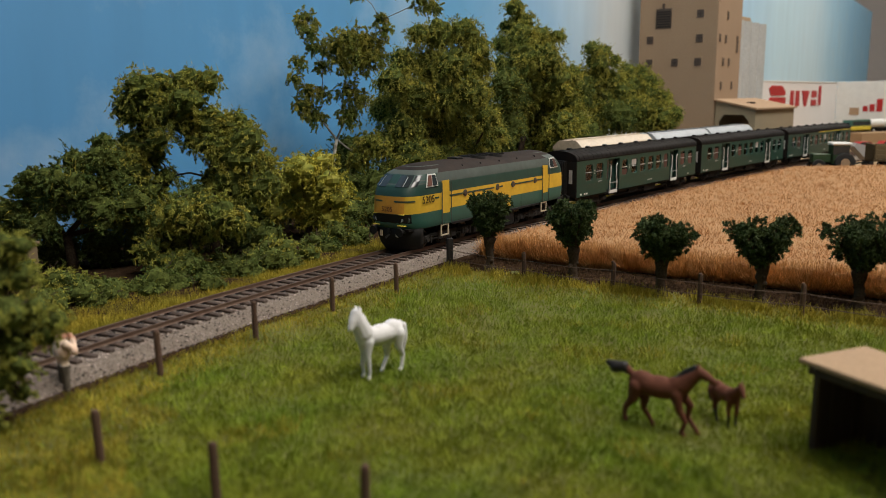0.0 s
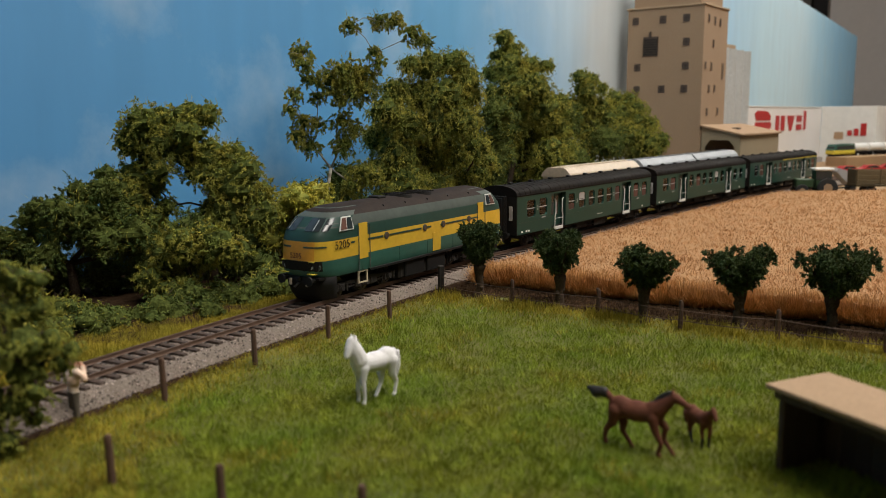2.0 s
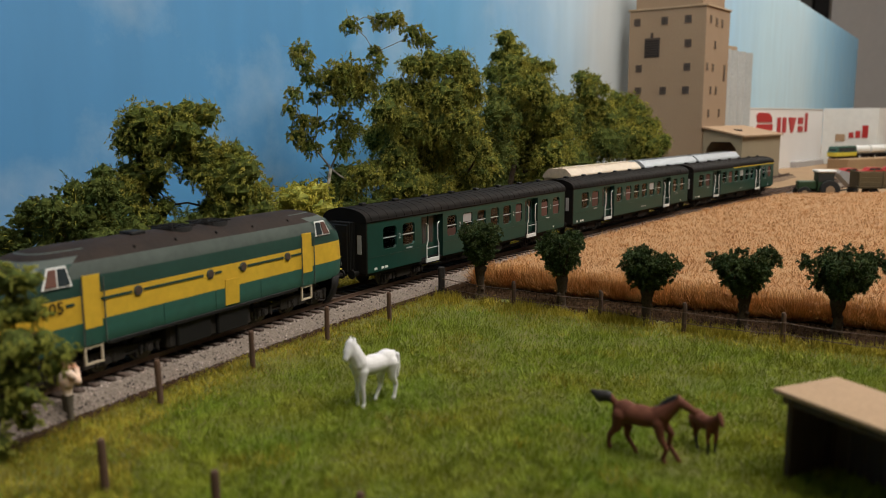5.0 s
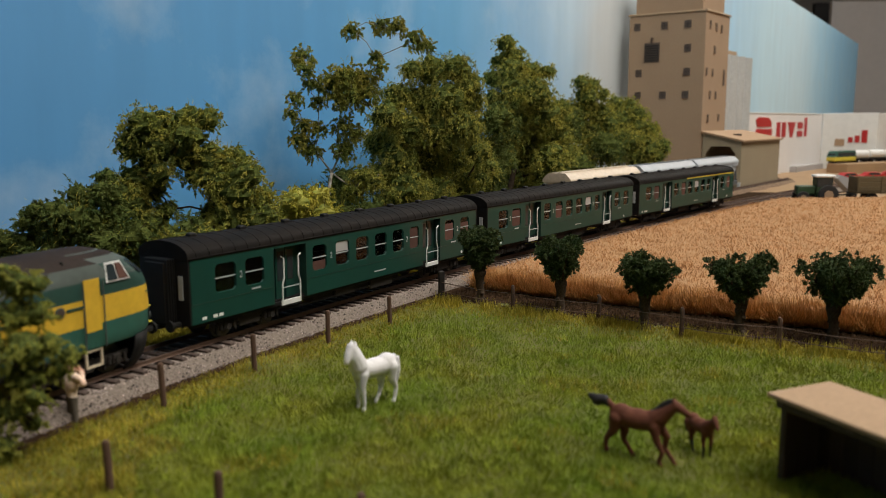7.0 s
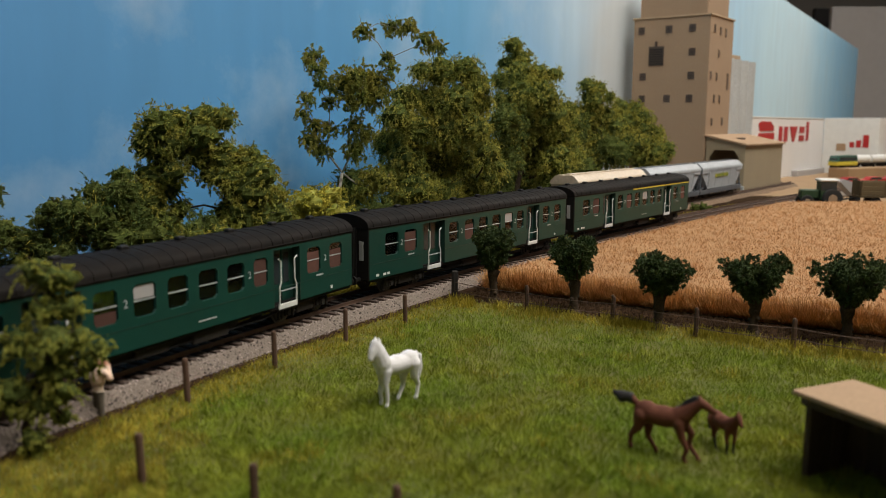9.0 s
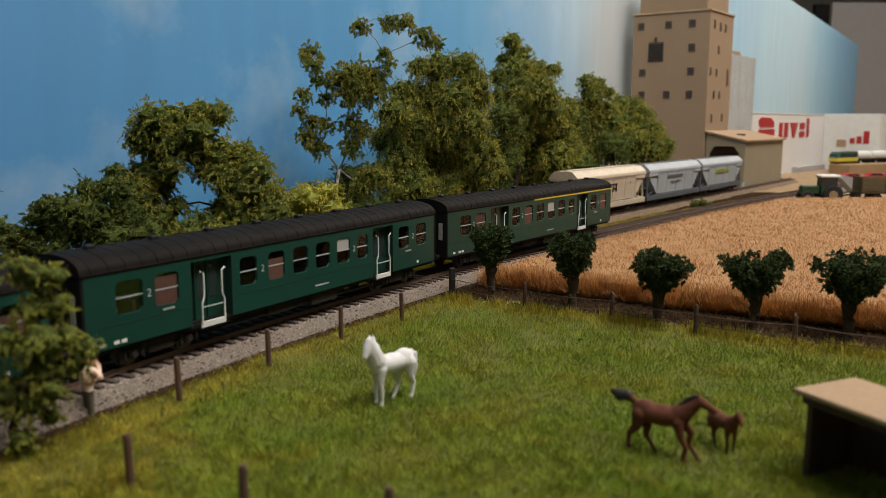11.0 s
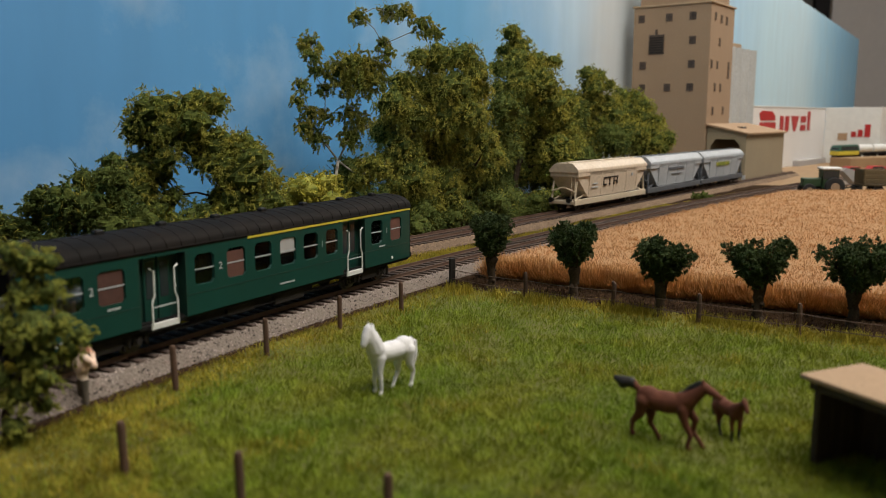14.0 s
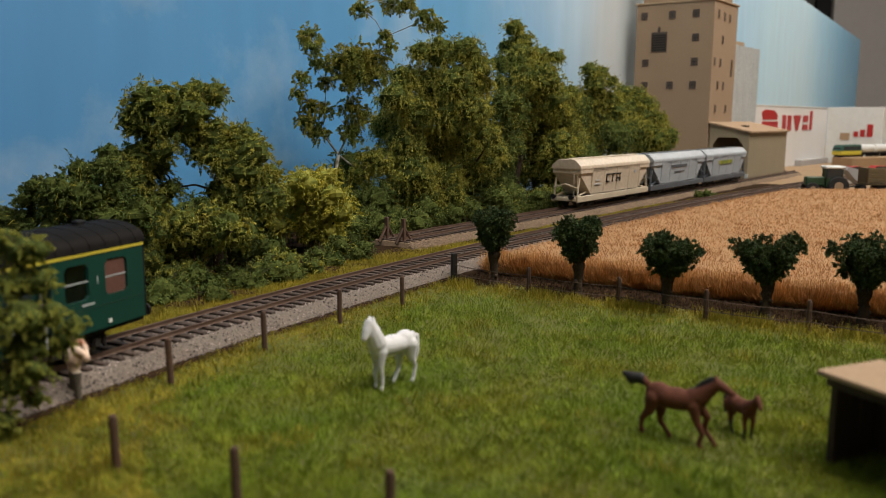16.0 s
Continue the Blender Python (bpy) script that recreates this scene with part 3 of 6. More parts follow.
    # local x runs back along the long face, local -y is away; long face at y = 0 looks to local +y side
    part("wall", Shape().box(0, 470, -116, 0, -1, 125, 0.8), M["whitewall"], h)
    part("roof_edge", Shape().box(-1, 471, -117, 1, 125, 127, 0.4), M["whitewall"], h)
    part("wing", Shape().box(-90, 0, 0, 118, -1, 128, 0.8), M["white"], h, "white painted side wing")
    def stroke(q):
        part("sign_shape", q, M["red"], h, "large red sign stroke")

    stroke(Shape().prism([(322, 99), (398, 99), (406, 112), (392, 118), (340, 117), (322, 108)], 0.1, 1.2, "y"))
    stroke(Shape().prism([(318, 95), (400, 95), (414, 80), (404, 76), (336, 76), (318, 84)], 0.1, 1.2, "y"))
    stroke(Shape().box(272, 292, 0.1, 1.2, 77, 108, 1.0))
    stroke(Shape().box(240, 262, 0.1, 1.2, 77, 108, 1.0))
    stroke(Shape().prism([(182, 108), (228, 108), (210, 76), (198, 76)], 0.1, 1.2, "y"))
    stroke(Shape().box(136, 168, 0.1, 1.2, 94, 108, 1.0))
    stroke(Shape().box(136, 168, 0.1, 1.2, 77, 89, 1.0))
    stroke(Shape().box(108, 124, 0.1, 1.2, 77, 118, 1.0))
    part("plinth", Shape().box(20, 200, 0, 14, -1, 14, 0.6), M["greywall"], h, "low grey kerb wall")
    part("painted_tower", Shape().box(0, 1.2, 86, 98, 62, 90).box(0, 1.2, 72, 82, 62, 78).box(0, 1.2, 58, 68, 62, 74), M["red"], h, "small red painted mark")
    part("painted_band", Shape().box(0, 1.2, 30, 50, 54, 70), M["shedroof"], h, "tan painted band")


tower_block()


# ---- hopper wagons on the siding ----
def wheelset(parent, x, r=6.0, y=8.3, name="wheelset"):
    s = Shape()
    for sg in (-1, 1):
        s.loft([[(r2 * math.cos(a * math.tau / 20), sg * yy, r2 * math.sin(a * math.tau / 20)) for a in range(20)] for yy, r2 in ((y - 1.2, r + 0.8), (y - 0.7, r + 0.7), (y - 0.6, r), (y + 1.1, r - 0.2))], True, True)
        for a in range(6):
            c, n = math.cos(a * math.tau / 6), math.sin(a * math.tau / 6)
            s.ball((c * r * 0.62, sg * (y + 1.1), n * r * 0.62), 0.9, 6, 4)
    s.tube([(0, -y, 0), (0, y, 0)], 1.0, 8)
    ob = part(name, s, M["steel"], parent, "dirty steel wheels on an axle")
    ob.location = mm((x, 0, r))
    return ob


def bogie(parent, x, axles, r=5.5, half=17, name="bogie"):
    ob = new(name)
    ob.empty_display_size = 0.003
    s = Shape()
    for sg in (-1, 1):
        y = sg * 11.5
        s.box(-half, half, y - 1.0, y + 1.0, 6.2, 8.6, 0.4).box(-half * 0.35, half * 0.35, y - 1.3, y + 1.5, 3.6, 9.6, 0.5)
        for a in axles:
            s.box(a - 2.3, a + 2.3, y - 1.2, y + 1.8, 3.8, 8.0, 0.5).tube([(a, y, 5.5), (a, y + sg * 2.4, 5.5)], 1.5, 10)
            s.tube([(a - 4.2, y + 1.2 * sg, 4.2), (a - 4.2, y + 1.2 * sg, 7.6)], 0.9, 8).tube([(a + 4.2, y + 1.2 * sg, 4.2), (a + 4.2, y + 1.2 * sg, 7.6)], 0.9, 8)
            s.box(a - 6.2, a - 5.4, y - 0.6, y + 0.6, 2.6, 7.0).box(a + 5.4, a + 6.2, y - 0.6, y + 0.6, 2.6, 7.0)
        s.tube([(-half, y, 7.5), (-half * 0.5, y + sg * 0.4, 5.0), (half * 0.5, y + sg * 0.4, 5.0), (half, y, 7.5)], 0.5, 6)
    s.box(-3, 3, -11, 11, 6.5, 11.3, 0.5)
    me = make_mesh("bogie", s.v, s.f, M["bogie"])
    scene.collection.objects.unlink(ob)
    bpy.data.objects.remove(ob)
    ob = new(name, me)
    ob.parent = parent
    ob.location = mm((x, 0, 0))
    ob["label"] = "dark weathered bogie frame"
    return ob, [wheelset(ob, a, r) for a in axles]


def buffers(parent, x, sg, y=10.0, z=11.5):
    for sy in (-1, 1):
        s = Shape().tube([(x - sg * 5, sy * y, z), (x, sy * y, z)], 1.3, 10).tube([(x - sg * 0.2, sy * y, z), (x + sg * 0.9, sy * y, z)], 2.6, 14)
        part("buffer", s, M["black"], parent)


def hopper_wagon(name, label, mat_body, mat_end, bars, s_front):
    x, y, tx, ty = siding(s_front + 84)
    t = thing(name, label, "hopper wagon", (x, y, 0 + 0.0), math.degrees(math.atan2(-ty, -tx)), "hopper wagons on the siding")
    s = Shape()
    s.prism([(-83, 45), (83, 45), (58, 23), (-58, 23)], -14.6, 14.6, "y")
    s.prism([(16.2, 50), (16.2, 44), (14.4, 23), (-14.4, 23), (-16.2, 44), (-16.2, 50)], -57, 57, "x")
    s.box(-83, 83, -16.2, 16.2, 44, 50, 0.8)
    part("hopper_body", s, mat_body, t)
    arc = [(16.6, 50), (15.9, 52.2), (10.8, 57.2), (8.6, 58.2), (-8.6, 58.2), (-10.8, 57.2), (-15.9, 52.2), (-16.6, 50)]
    smooth_by_angle(part("roof", Shape().prism(arc + [(-16.6, 49)] + [(16.6, 49)], -84, 84, "x"), mat_body, t), 20)
    for i in (-57, -30, 0, 30, 57):
        part("rib", Shape().prism([(16.6, 48), (16.6, 44), (14.9, 24), (14.0, 24), (15.6, 48)], i - 0.5, i + 0.5, "x"), mat_body, t)
    part("walkway", Shape().box(-78, 78, -3, 3, 58.2, 59.2, 0.3), mat_end, t)
    part("underframe", Shape().box(-86, 86, -13, 13, 17, 20.5, 0.5).box(-86, 86, 13, 15, 16, 22, 0.4).box(-86, 86, -15, -13, 16, 22, 0.4), mat_end, t)
    for sg in (-1, 1):
        q = Shape()
        for sy in (-1, 1):
            q.tube([(sg * 84, sy * 13, 20), (sg * 80, sy * 13, 40)], 1.0, 6).tube([(sg * 84, sy * 12, 21), (sg * 58, sy * 11, 26)], 0.9, 6)
        q.tube([(sg * 84, -13, 30), (sg * 84, 0, 34), (sg * 84, 13, 30)], 0.9, 6)
        part("end_frame", q, mat_end, t)
        part("ladder", Shape().box(sg * 82, sg * 83, 8, 8.6, 20, 52).box(sg * 82, sg * 83, 12, 12.6, 20, 52).box(sg * 82, sg * 82.6, 8, 12.6, 28, 28.8).box(sg * 82, sg * 82.6, 8, 12.6, 36, 36.8), mat_end, t)
        buffers(t, sg * 91, sg, 10, 21.5)
        b, w = bogie(t, sg * 58, (-10, 10), 5.5, 15)
        b.location.z = 0.010
    for x0, x1, z0, z1, mm_ in bars:
        part("marking", Shape().box(x0, x1, 15.2 + (z0 - 33) * 0.085, 16.1 + (z0 - 33) * 0.085, z0, z1), mm_, t)
    return t


K_ = M["black"]
BARS1 = [(24, 26, 33, 42, K_), (18, 24, 40.6, 42, K_), (18, 24, 33, 34.4, K_), (10, 12, 33, 42, K_), (4, 16, 40.6, 42, K_), (-8, -6, 33, 42, K_), (0, 2, 33, 42, K_), (-8, 2, 40.6, 42, K_), (-6, 0, 36, 37.2, K_),
         (38, 52, 32, 33.2, M["silo"]), (40, 50, 36, 37, M["silo"]), (-46, -42, 40, 43, M["hoppergrey"])]
hopper_wagon("hopper_wagon", "cream hopper wagon with black marking shapes", M["hopper"], M["cream"], BARS1, 268)
hopper_wagon("hopper_wagon", "silver grey hopper wagon with dark ends", M["hoppergrey"], M["hopperdark"], [(-20, 30, 41, 44, M["hopperdark"]), (-14, 18, 35, 36, M["hopperdark"])], 447)
hopper_wagon("hopper_wagon", "silver grey hopper wagon with faint green band", M["hoppergrey"], M["hopperdark"], [(-20, 34, 38, 43, M["leaf_mid"])], 622)


def buffer_stops():
    for o in (-8.25, 8.25):
        x, y, tx, ty = siding(4, o)
        t = thing("buffer_stop", "grey-brown timber buffer stop post with raking struts", "buffer stop", (x, y, 0), math.degrees(math.atan2(ty, tx)), "buffer stops")
        part("post", Shape().box(-1.3, 1.3, -1.6, 1.6, 6, 24, 0.3), M["wood"], t)
        for sg in (-1, 1):
            part("strut", Shape().tube([(sg * 9, 0, 6), (sg * 0.8, 0, 17)], 1.1, 6), M["wood"], t)


buffer_stops()


# ---- farm vehicles and far clutter ----
def farm():
    t = thing("tractor", "small dark green farm tractor with pale cab roof", "tractor", (508, 1128, 0), -8)
    t.scale = (1.22, 1.22, 1.22)
    part("bonnet", Shape().box(-24, -4, -5.5, 5.5, 10, 20, 1.2), M["tractor"], t)
    part("chassis", Shape().box(-22, 14, -4, 4, 6, 11, 0.8), M["black"], t)
    cab = part("cab", Shape().box(-4, 13, -8, -7, 10, 29).box(-4, -3, -8, 8, 10, 29).box(12, 13, -8, 8, 10, 29).box(-4, 13, 7, 8, 10, 18).box(-4, 13, -8, 8, 9, 12), M["tractor"], t)
    part("glass", Shape().box(-3.6, 12.6, -8.3, -8.05, 19, 28), M["darkglass"], cab)
    part("roof", Shape().box(-6, 15, -9.5, 9.5, 29, 32, 1), M["white"], t, "pale cab roof")
    for x, r, w in ((-18, 7, 3.5), (8, 10.5, 5)):
        for sg in (-1, 1):
            q = Shape().loft([[(x + r2 * math.cos(a * math.tau / 20), sg * yy, r + r2 * math.sin(a * math.tau / 20)) for a in range(20)] for yy, r2 in ((8, r * 0.9), (8.5, r), (8 + w - 0.5, r), (8 + w, r * 0.9))], True, True)
            wh = part("wheel", q, M["rubber"], t)
            part("hub", Shape().tube([(x, sg * (8 + w), r), (x, sg * (8.6 + w), r)], r * 0.45, 12), M["shedroof"], wh)
    k = thing("farm_trailer", "brown slatted farm trailer behind the tractor", "trailer", (604, 1140, 0), -4)
    part("bed", Shape().box(-42, 90, -14, 14, 13, 16, 0.5), M["trailer"], k)
    for sg in (-1, 1):
        for i in range(3):
            part("board", Shape().box(-42, 90, sg * 14 - 0.8, sg * 14 + 0.8, 16.4 + 6.4 * i, 22.2 + 6.4 * i, 0.4), M["trailer"], k)
        for x in (-41, -10, 20, 55, 88):
            part("stake", Shape().box(x - 1, x + 1, sg * 15.2 - 0.7, sg * 15.2 + 0.7, 14, 37, 0.3), M["trailer"], k)
    for x in (-42, 90):
        part("end_board", Shape().box(x - 0.8, x + 0.8, -13, 13, 16.4, 36, 0.4), M["trailer"], k)
    for x in (-20, 62):
        for sg in (-1, 1):
            part("wheel", Shape().tube([(x, sg * 8, 7), (x, sg * 12, 7)], 7, 18), M["rubber"], k)
    part("drawbar", Shape().tube([(-42, 0, 12), (-66, 0, 9)], 1.2, 6), M["black"], k)
    r = thing("loading_ramp", "grey tipping body raised at a slant", "ramp", (584, 1196, 0), 4)
    r.scale = (0.55, 0.7, 0.75)
    part("body", Shape().prism([(-45, 40), (-38, 46), (40, 30), (40, 18), (-8, 14)], -14, 14, "y"), M["greywall"], r)
    part("wheel", Shape().tube([(5, -12, 7.2), (5, 12, 7.2)], 7.2, 18), M["rubber"], r)
    part("prop", Shape().box(2, 8, -10, 10, 6, 18), M["black"], r)
    for x, y, a in ((745, 1540, 10), (800, 1562, 5), (850, 1590, -12)):
        c = thing("car", "small red parked car", "car", (x, y, 0), a, "red parked cars")
        part("body", Shape().prism([(-24, 4), (-24, 9), (-14, 11), (-8, 16), (10, 16), (17, 11), (24, 9.5), (24, 4)], -9.5, 9.5, "y"), M["red"], c)
        part("windows", Shape().prism([(-11.5, 11.4), (-7.4, 15.2), (9.4, 15.2), (14, 11.4)], -9.7, 9.7, "y"), M["darkglass"], c)
        for xx in (-14, 14):
            for sg in (-1, 1):
                part("wheel", Shape().tube([(xx, sg * 7.5, 3.6), (xx, sg * 9.8, 3.6)], 3.6, 14), M["rubber"], c)
    # another train far off, on a raised dock
    dock = thing("loading_dock", "low grey raised dock carrying a far train", "dock", (930, 1815, 0), 30)
    part("dock_body", Shape().box(-120, 330, -24, 24, -1, 22, 0.8), M["yard"], dock)
    g = thing("far_locomotive", "yellow and green railcar with dark windows standing far off", "locomotive", (852, 1792, 22), 30)
    part("body", Shape().box(-36, 36, -11, 11, 4, 13, 1.5), M["ystripe"], g)
    part("upper_body", Shape().prism([(-36, 13), (-28, 25), (32, 26), (36, 13)], -10.5, 10.5, "y"), M["locogreen"], g)
    part("windows", Shape().box(-26, 30, -10.9, -10.4, 14.5, 22).box(-34, -31, -8, 8, 14, 20), M["darkglass"], g)
    part("underframe", Shape().box(-33, 33, -8, 8, 0, 4, 0.6), M["black"], g)
    for i in range(3):
        d = 62 + 54 * i
        w = thing("tank_wagon", "white tank wagon standing far off", "tank wagon", (852 + d * 0.866, 1792 + d * 0.5, 22), 30, "white tank wagons")
        q = Shape().tube([(-25, 0, 17), (-24, 0, 17), (24, 0, 17), (25, 0, 17)], [6, 9, 9, 6], 20)
        smooth_by_angle(part("tank", q, M["white"], w))
        part("underframe", Shape().box(-26, 26, -7, 7, 5, 9, 0.4), M["black"], w)
        for x in (-17, 17):
            part("wheel", Shape().tube([(x, -8, 3), (x, 8, 3)], 3, 14), M["black"], w)


farm()


# ---- fences, shed, horses, figure ----
def fence():
    rng = random.Random(8)
    posts = [((-100.5, 237.8), 16.5), ((-109.9, 315), 17.5), ((-84.4, 361), 17), ((-58.1, 410), 16.5), ((-29.4, 450), 15.5), ((-60.5, 213.4), 17), ((-21, 201), 17)]
    a = Shape().tube([(0, 0, -2), (0, 0, 16), (0, 0, 16.8)], [1.25, 1.2, 0.9], 8)
    for (x, y), h in posts:
        o = solid("fence_post", a, M["wood"], "weathered brown round wooden fence post", "fence post", (x, y, 0), rng.uniform(0, 90), "meadow fence posts")
        o.matrix_world = o.matrix_world @ pose(0, 0, 0, rng.uniform(-2, 2), rng.uniform(-2, 2), 0) @ Matrix.Diagonal((1, 1, h / 16.8, 1))
    solid("corner_post", Shape().box(-1.7, 1.7, -1.7, 1.7, -2, 17.5, 0.4), M["darkwood"], "black tarred square corner post", "fence post", (-1, 515.5, 0), 20)
    f = thing("wire_fence", "old wooden posts with two sagging rusty wires", "fence")
    line = [(-1, 515.5), (41.4, 480.7), (86.5, 453.3), (123.8, 421.5), (165.6, 399.3), (205, 372), (240, 345)]
    for i, (x, y) in enumerate(line[1:]):
        s = Shape().tube([(x, y, -2), (x + rng.uniform(-0.5, 0.5), y, 14), (x + rng.uniform(-0.6, 0.6), y, 15.3)], [1.35, 1.15, 0.8], 7)
        part("post", s, M["wood"], f)
    for z in (5.0, 10.5):
        pts = []
        for (x0, y0), (x1, y1) in zip(line, line[1:]):
            pts += [(x0 + (x1 - x0) * k, y0 + (y1 - y0) * k - 1.2, z - 1.6 * k * (1 - k) * 2) for k in (0, 0.25, 0.5, 0.75)]
        part("wire", Shape().tube(pts, 0.22, 5), M["wire"], f)


fence()


def shed():
    t = thing("field_shelter", "dark timber field shelter with pale tan flat roof, open front", "shelter", (105.6, 245.8, 0), 24.4)
    # local x runs from the open front to the back wall, local -y along the front
    D, L = 18.5, 52
    for i in range(4):
        part("side_board", Shape().box(0.9 + i * 4.5, 5.2 + i * 4.5, -0.7, 0.7, 0, 26.2, 0.25), M["shedwood"], t)
        part("end_board", Shape().box(0.9 + i * 4.5, 5.2 + i * 4.5, -L - 0.7, -L + 0.7, 0, 26.2, 0.25), M["shedwood"], t)
    for i in range(9):
        part("back_board", Shape().box(D, D + 1.3, -5.7 - i * 5.7, -0.3 - i * 5.7, 0, 26.2, 0.25), M["shedwood"], t)
    for x, y in ((0, 0), (0, -L), (D, 0), (D, -L)):
        part("post", Shape().box(x - 1.1, x + 1.1, y - 1.1, y + 1.1, -1, 26.2, 0.3), M["shedwood"], t)
    part("beam", Shape().box(-2.6, -0.6, -L - 2, 1.8, 23.6, 26.4, 0.3), M["shedwood"], t)
    for i in range(5):
        part("rafter", Shape().box(-3.6, D + 2.5, -2 - i * 12, -0.6 - i * 12, 24.9, 26.5, 0.2), M["shedwood"], t)
    part("roof", Shape().box(-4.4, 22.6, -L - 3, 3.8, 26.5, 28.0, 0.25), M["shedroof"], t, "pale tan board roof")


shed()


def limb(s, pts, radii):
    """Overlapping balls and tubes that a remesh joins into one body."""
    s.tube(pts, list(radii), 10)
    for p, r in zip(pts, radii):
        s.ball(p, r, 10, 7)


def horse_shape(legs, neck, tail):
    s = Shape()
    s.ball((-6.5, 0, 16.6), (5.0, 3.7, 4.4), 14, 10)
    s.ball((0, 0, 16.0), (6.5, 3.7, 4.2), 14, 10)
    s.ball((6.2, 0, 16.4), (4.2, 3.5, 4.7), 14, 10)
    s.tube([(-7.5, 0, 16.6), (-3, 0, 16.0), (2, 0, 15.9), (7, 0, 16.6)], [3.5, 3.95, 3.95, 3.6], 16)
    s.tube([(4, 0, 16), (8, 0, 18.4), (10, 0, 21)], [3.6, 3.3, 2.3], 14)
    for pts, radii in legs:
        limb(s, pts, radii)
    for pts, radii in neck:
        limb(s, pts, radii)
    limb(s, *tail)
    return s


def figurine(name, s, mats, label, at, turn, scale, voxel=0.32):
    me = make_mesh(name, s.v, s.f, mats[0], True)
    ob = new(name, me)
    ob.matrix_world = Matrix.Translation(mm(at)) @ pose(0, 0, 0, 0, 0, turn) @ Matrix.Scale(scale, 4)
    md = ob.modifiers.new("remesh", "REMESH")
    md.mode, md.voxel_size, md.use_smooth_shade = "VOXEL", voxel * MM, True
    sm = ob.modifiers.new("smooth", "SMOOTH")
    sm.factor, sm.iterations = 0.5, 7
    dg = bpy.context.evaluated_depsgraph_get()
    me2 = bpy.data.meshes.new_from_object(ob.evaluated_get(dg))
    ob.modifiers.clear()
    ob.data = me2
    me2.materials.clear()
    for m in mats:
        me2.materials.append(m)
    me2.polygons.foreach_set("use_smooth", [True] * len(me2.polygons))
    return tagged(ob, label, "horse")


def paint(ob, rule):
    """Gives each face of a figurine the paint of the zone that it lies in (millimetres, its own axes)."""
    for p in ob.data.polygons:
        c = p.center / MM
        p.material_index = rule(c.x, c.y, c.z)


def horses():
    stand = [
        ([(6.5, 2.0, 15), (7.2, 2.1, 9.5), (6.6, 2.1, 5), (6.4, 2.1, 1.6), (7.0, 2.1, 0.6)], (2.2, 1.25, 0.95, 0.75, 0.95)),
        ([(6.5, -2.0, 15), (5.8, -2.0, 9.0), (6.6, -2.0, 5), (6.0, -2.0, 1.6), (6.5, -2.0, 0.6)], (2.2, 1.25, 0.95, 0.75, 0.95)),
        ([(-8, 2.0, 15.5), (-8.2, 2.1, 10), (-10.2, 2.1, 6.2), (-9.4, 2.1, 1.8), (-8.8, 2.1, 0.6)], (2.9, 1.7, 1.0, 0.8, 1.0)),
        ([(-8, -2.0, 15.5), (-5.4, -2.0, 10), (-5.6, -2.0, 6), (-3.4, -2.0, 1.8), (-2.8, -2.0, 0.6)], (2.9, 1.7, 1.0, 0.8, 1.0)),
    ]
    up = [([(7.2, 0, 18), (9.2, 0, 22.4), (10.4, -0.3, 26)], (3.9, 3.2, 2.4)), ([(10.4, -0.3, 26.1), (12.4, 0.2, 23.8), (13.7, 0.6, 21.2)], (2.3, 1.8, 1.3)), ([(9.8, 0.8, 27.4), (9.9, 0.9, 29.2)], (0.65, 0.3)), ([(9.8, -1.2, 27.4), (9.9, -1.3, 29.2)], (0.65, 0.3)),
          ([(5.6, 0, 20.4), (7.4, 0, 24.4), (9, 0, 27.6)], (1.0, 1.0, 0.9))]
    tl = ([(-10.8, 0, 19), (-12.6, 0, 17.5), (-13.0, 0, 12), (-12.6, 0, 8)], (1.0, 1.2, 1.2, 0.5))
    o = figurine("horse_figurine", horse_shape(stand, up, tl), [M["horsewhite"]], "white standing horse figurine on the meadow grass", (-27.2, 314.6, 0), 224, 0.97)
    run = [
        ([(6.5, 2.0, 15), (10.5, 2.1, 10.5), (9.8, 2.1, 6), (13.0, 2.1, 1.8), (13.6, 2.1, 0.6)], (2.3, 1.4, 1.0, 0.8, 1.0)),
        ([(6.5, -2.0, 15), (8.0, -2.0, 9.5), (10.2, -2.0, 5.5), (9.0, -2.0, 1.8), (9.8, -2.0, 0.6)], (2.3, 1.4, 1.0, 0.8, 1.0)),
        ([(-8, 2.0, 15.5), (-6.0, 2.1, 10), (-6.2, 2.1, 6.2), (-3.0, 2.1, 1.8), (-2.4, 2.1, 0.6)], (2.9, 1.9, 1.1, 0.8, 1.0)),
        ([(-8, -2.0, 15.5), (-9.0, -2.0, 10.5), (-11.6, -2.0, 7), (-11.8, -2.0, 3.8), (-11.4, -2.0, 2.4)], (2.9, 1.9, 1.1, 0.8, 1.0)),
    ]
    fw = [([(8, 0, 18), (11.4, 0, 21.5), (13.6, 0, 23.8)], (3.4, 2.5, 2.0)), ([(13.6, 0, 23.8), (16.4, 0, 22.6), (19.0, 0, 21.2)], (2.0, 1.6, 1.1)), ([(13.2, 0.9, 25.2), (13.2, 1.0, 26.8)], (0.6, 0.3)), ([(13.2, -0.9, 25.2), (13.2, -1.0, 26.8)], (0.6, 0.3)),
          ([(6, 0, 20), (9.0, 0, 23.2), (12, 0, 25.4)], (1.0, 1.1, 0.9))]
    t2 = ([(-10.5, 0, 19.5), (-13.4, 0, 21.2), (-16.4, 0, 20.8), (-19.4, 0, 22.0)], (1.2, 2.1, 2.4, 1.1))
    o = figurine("horse_figurine", horse_shape(run, fw, t2), [M["horsebrown"], M["mane"]], "trotting chestnut horse figurine with black tail", (64.2, 262.0, 0), -32, 0.87)
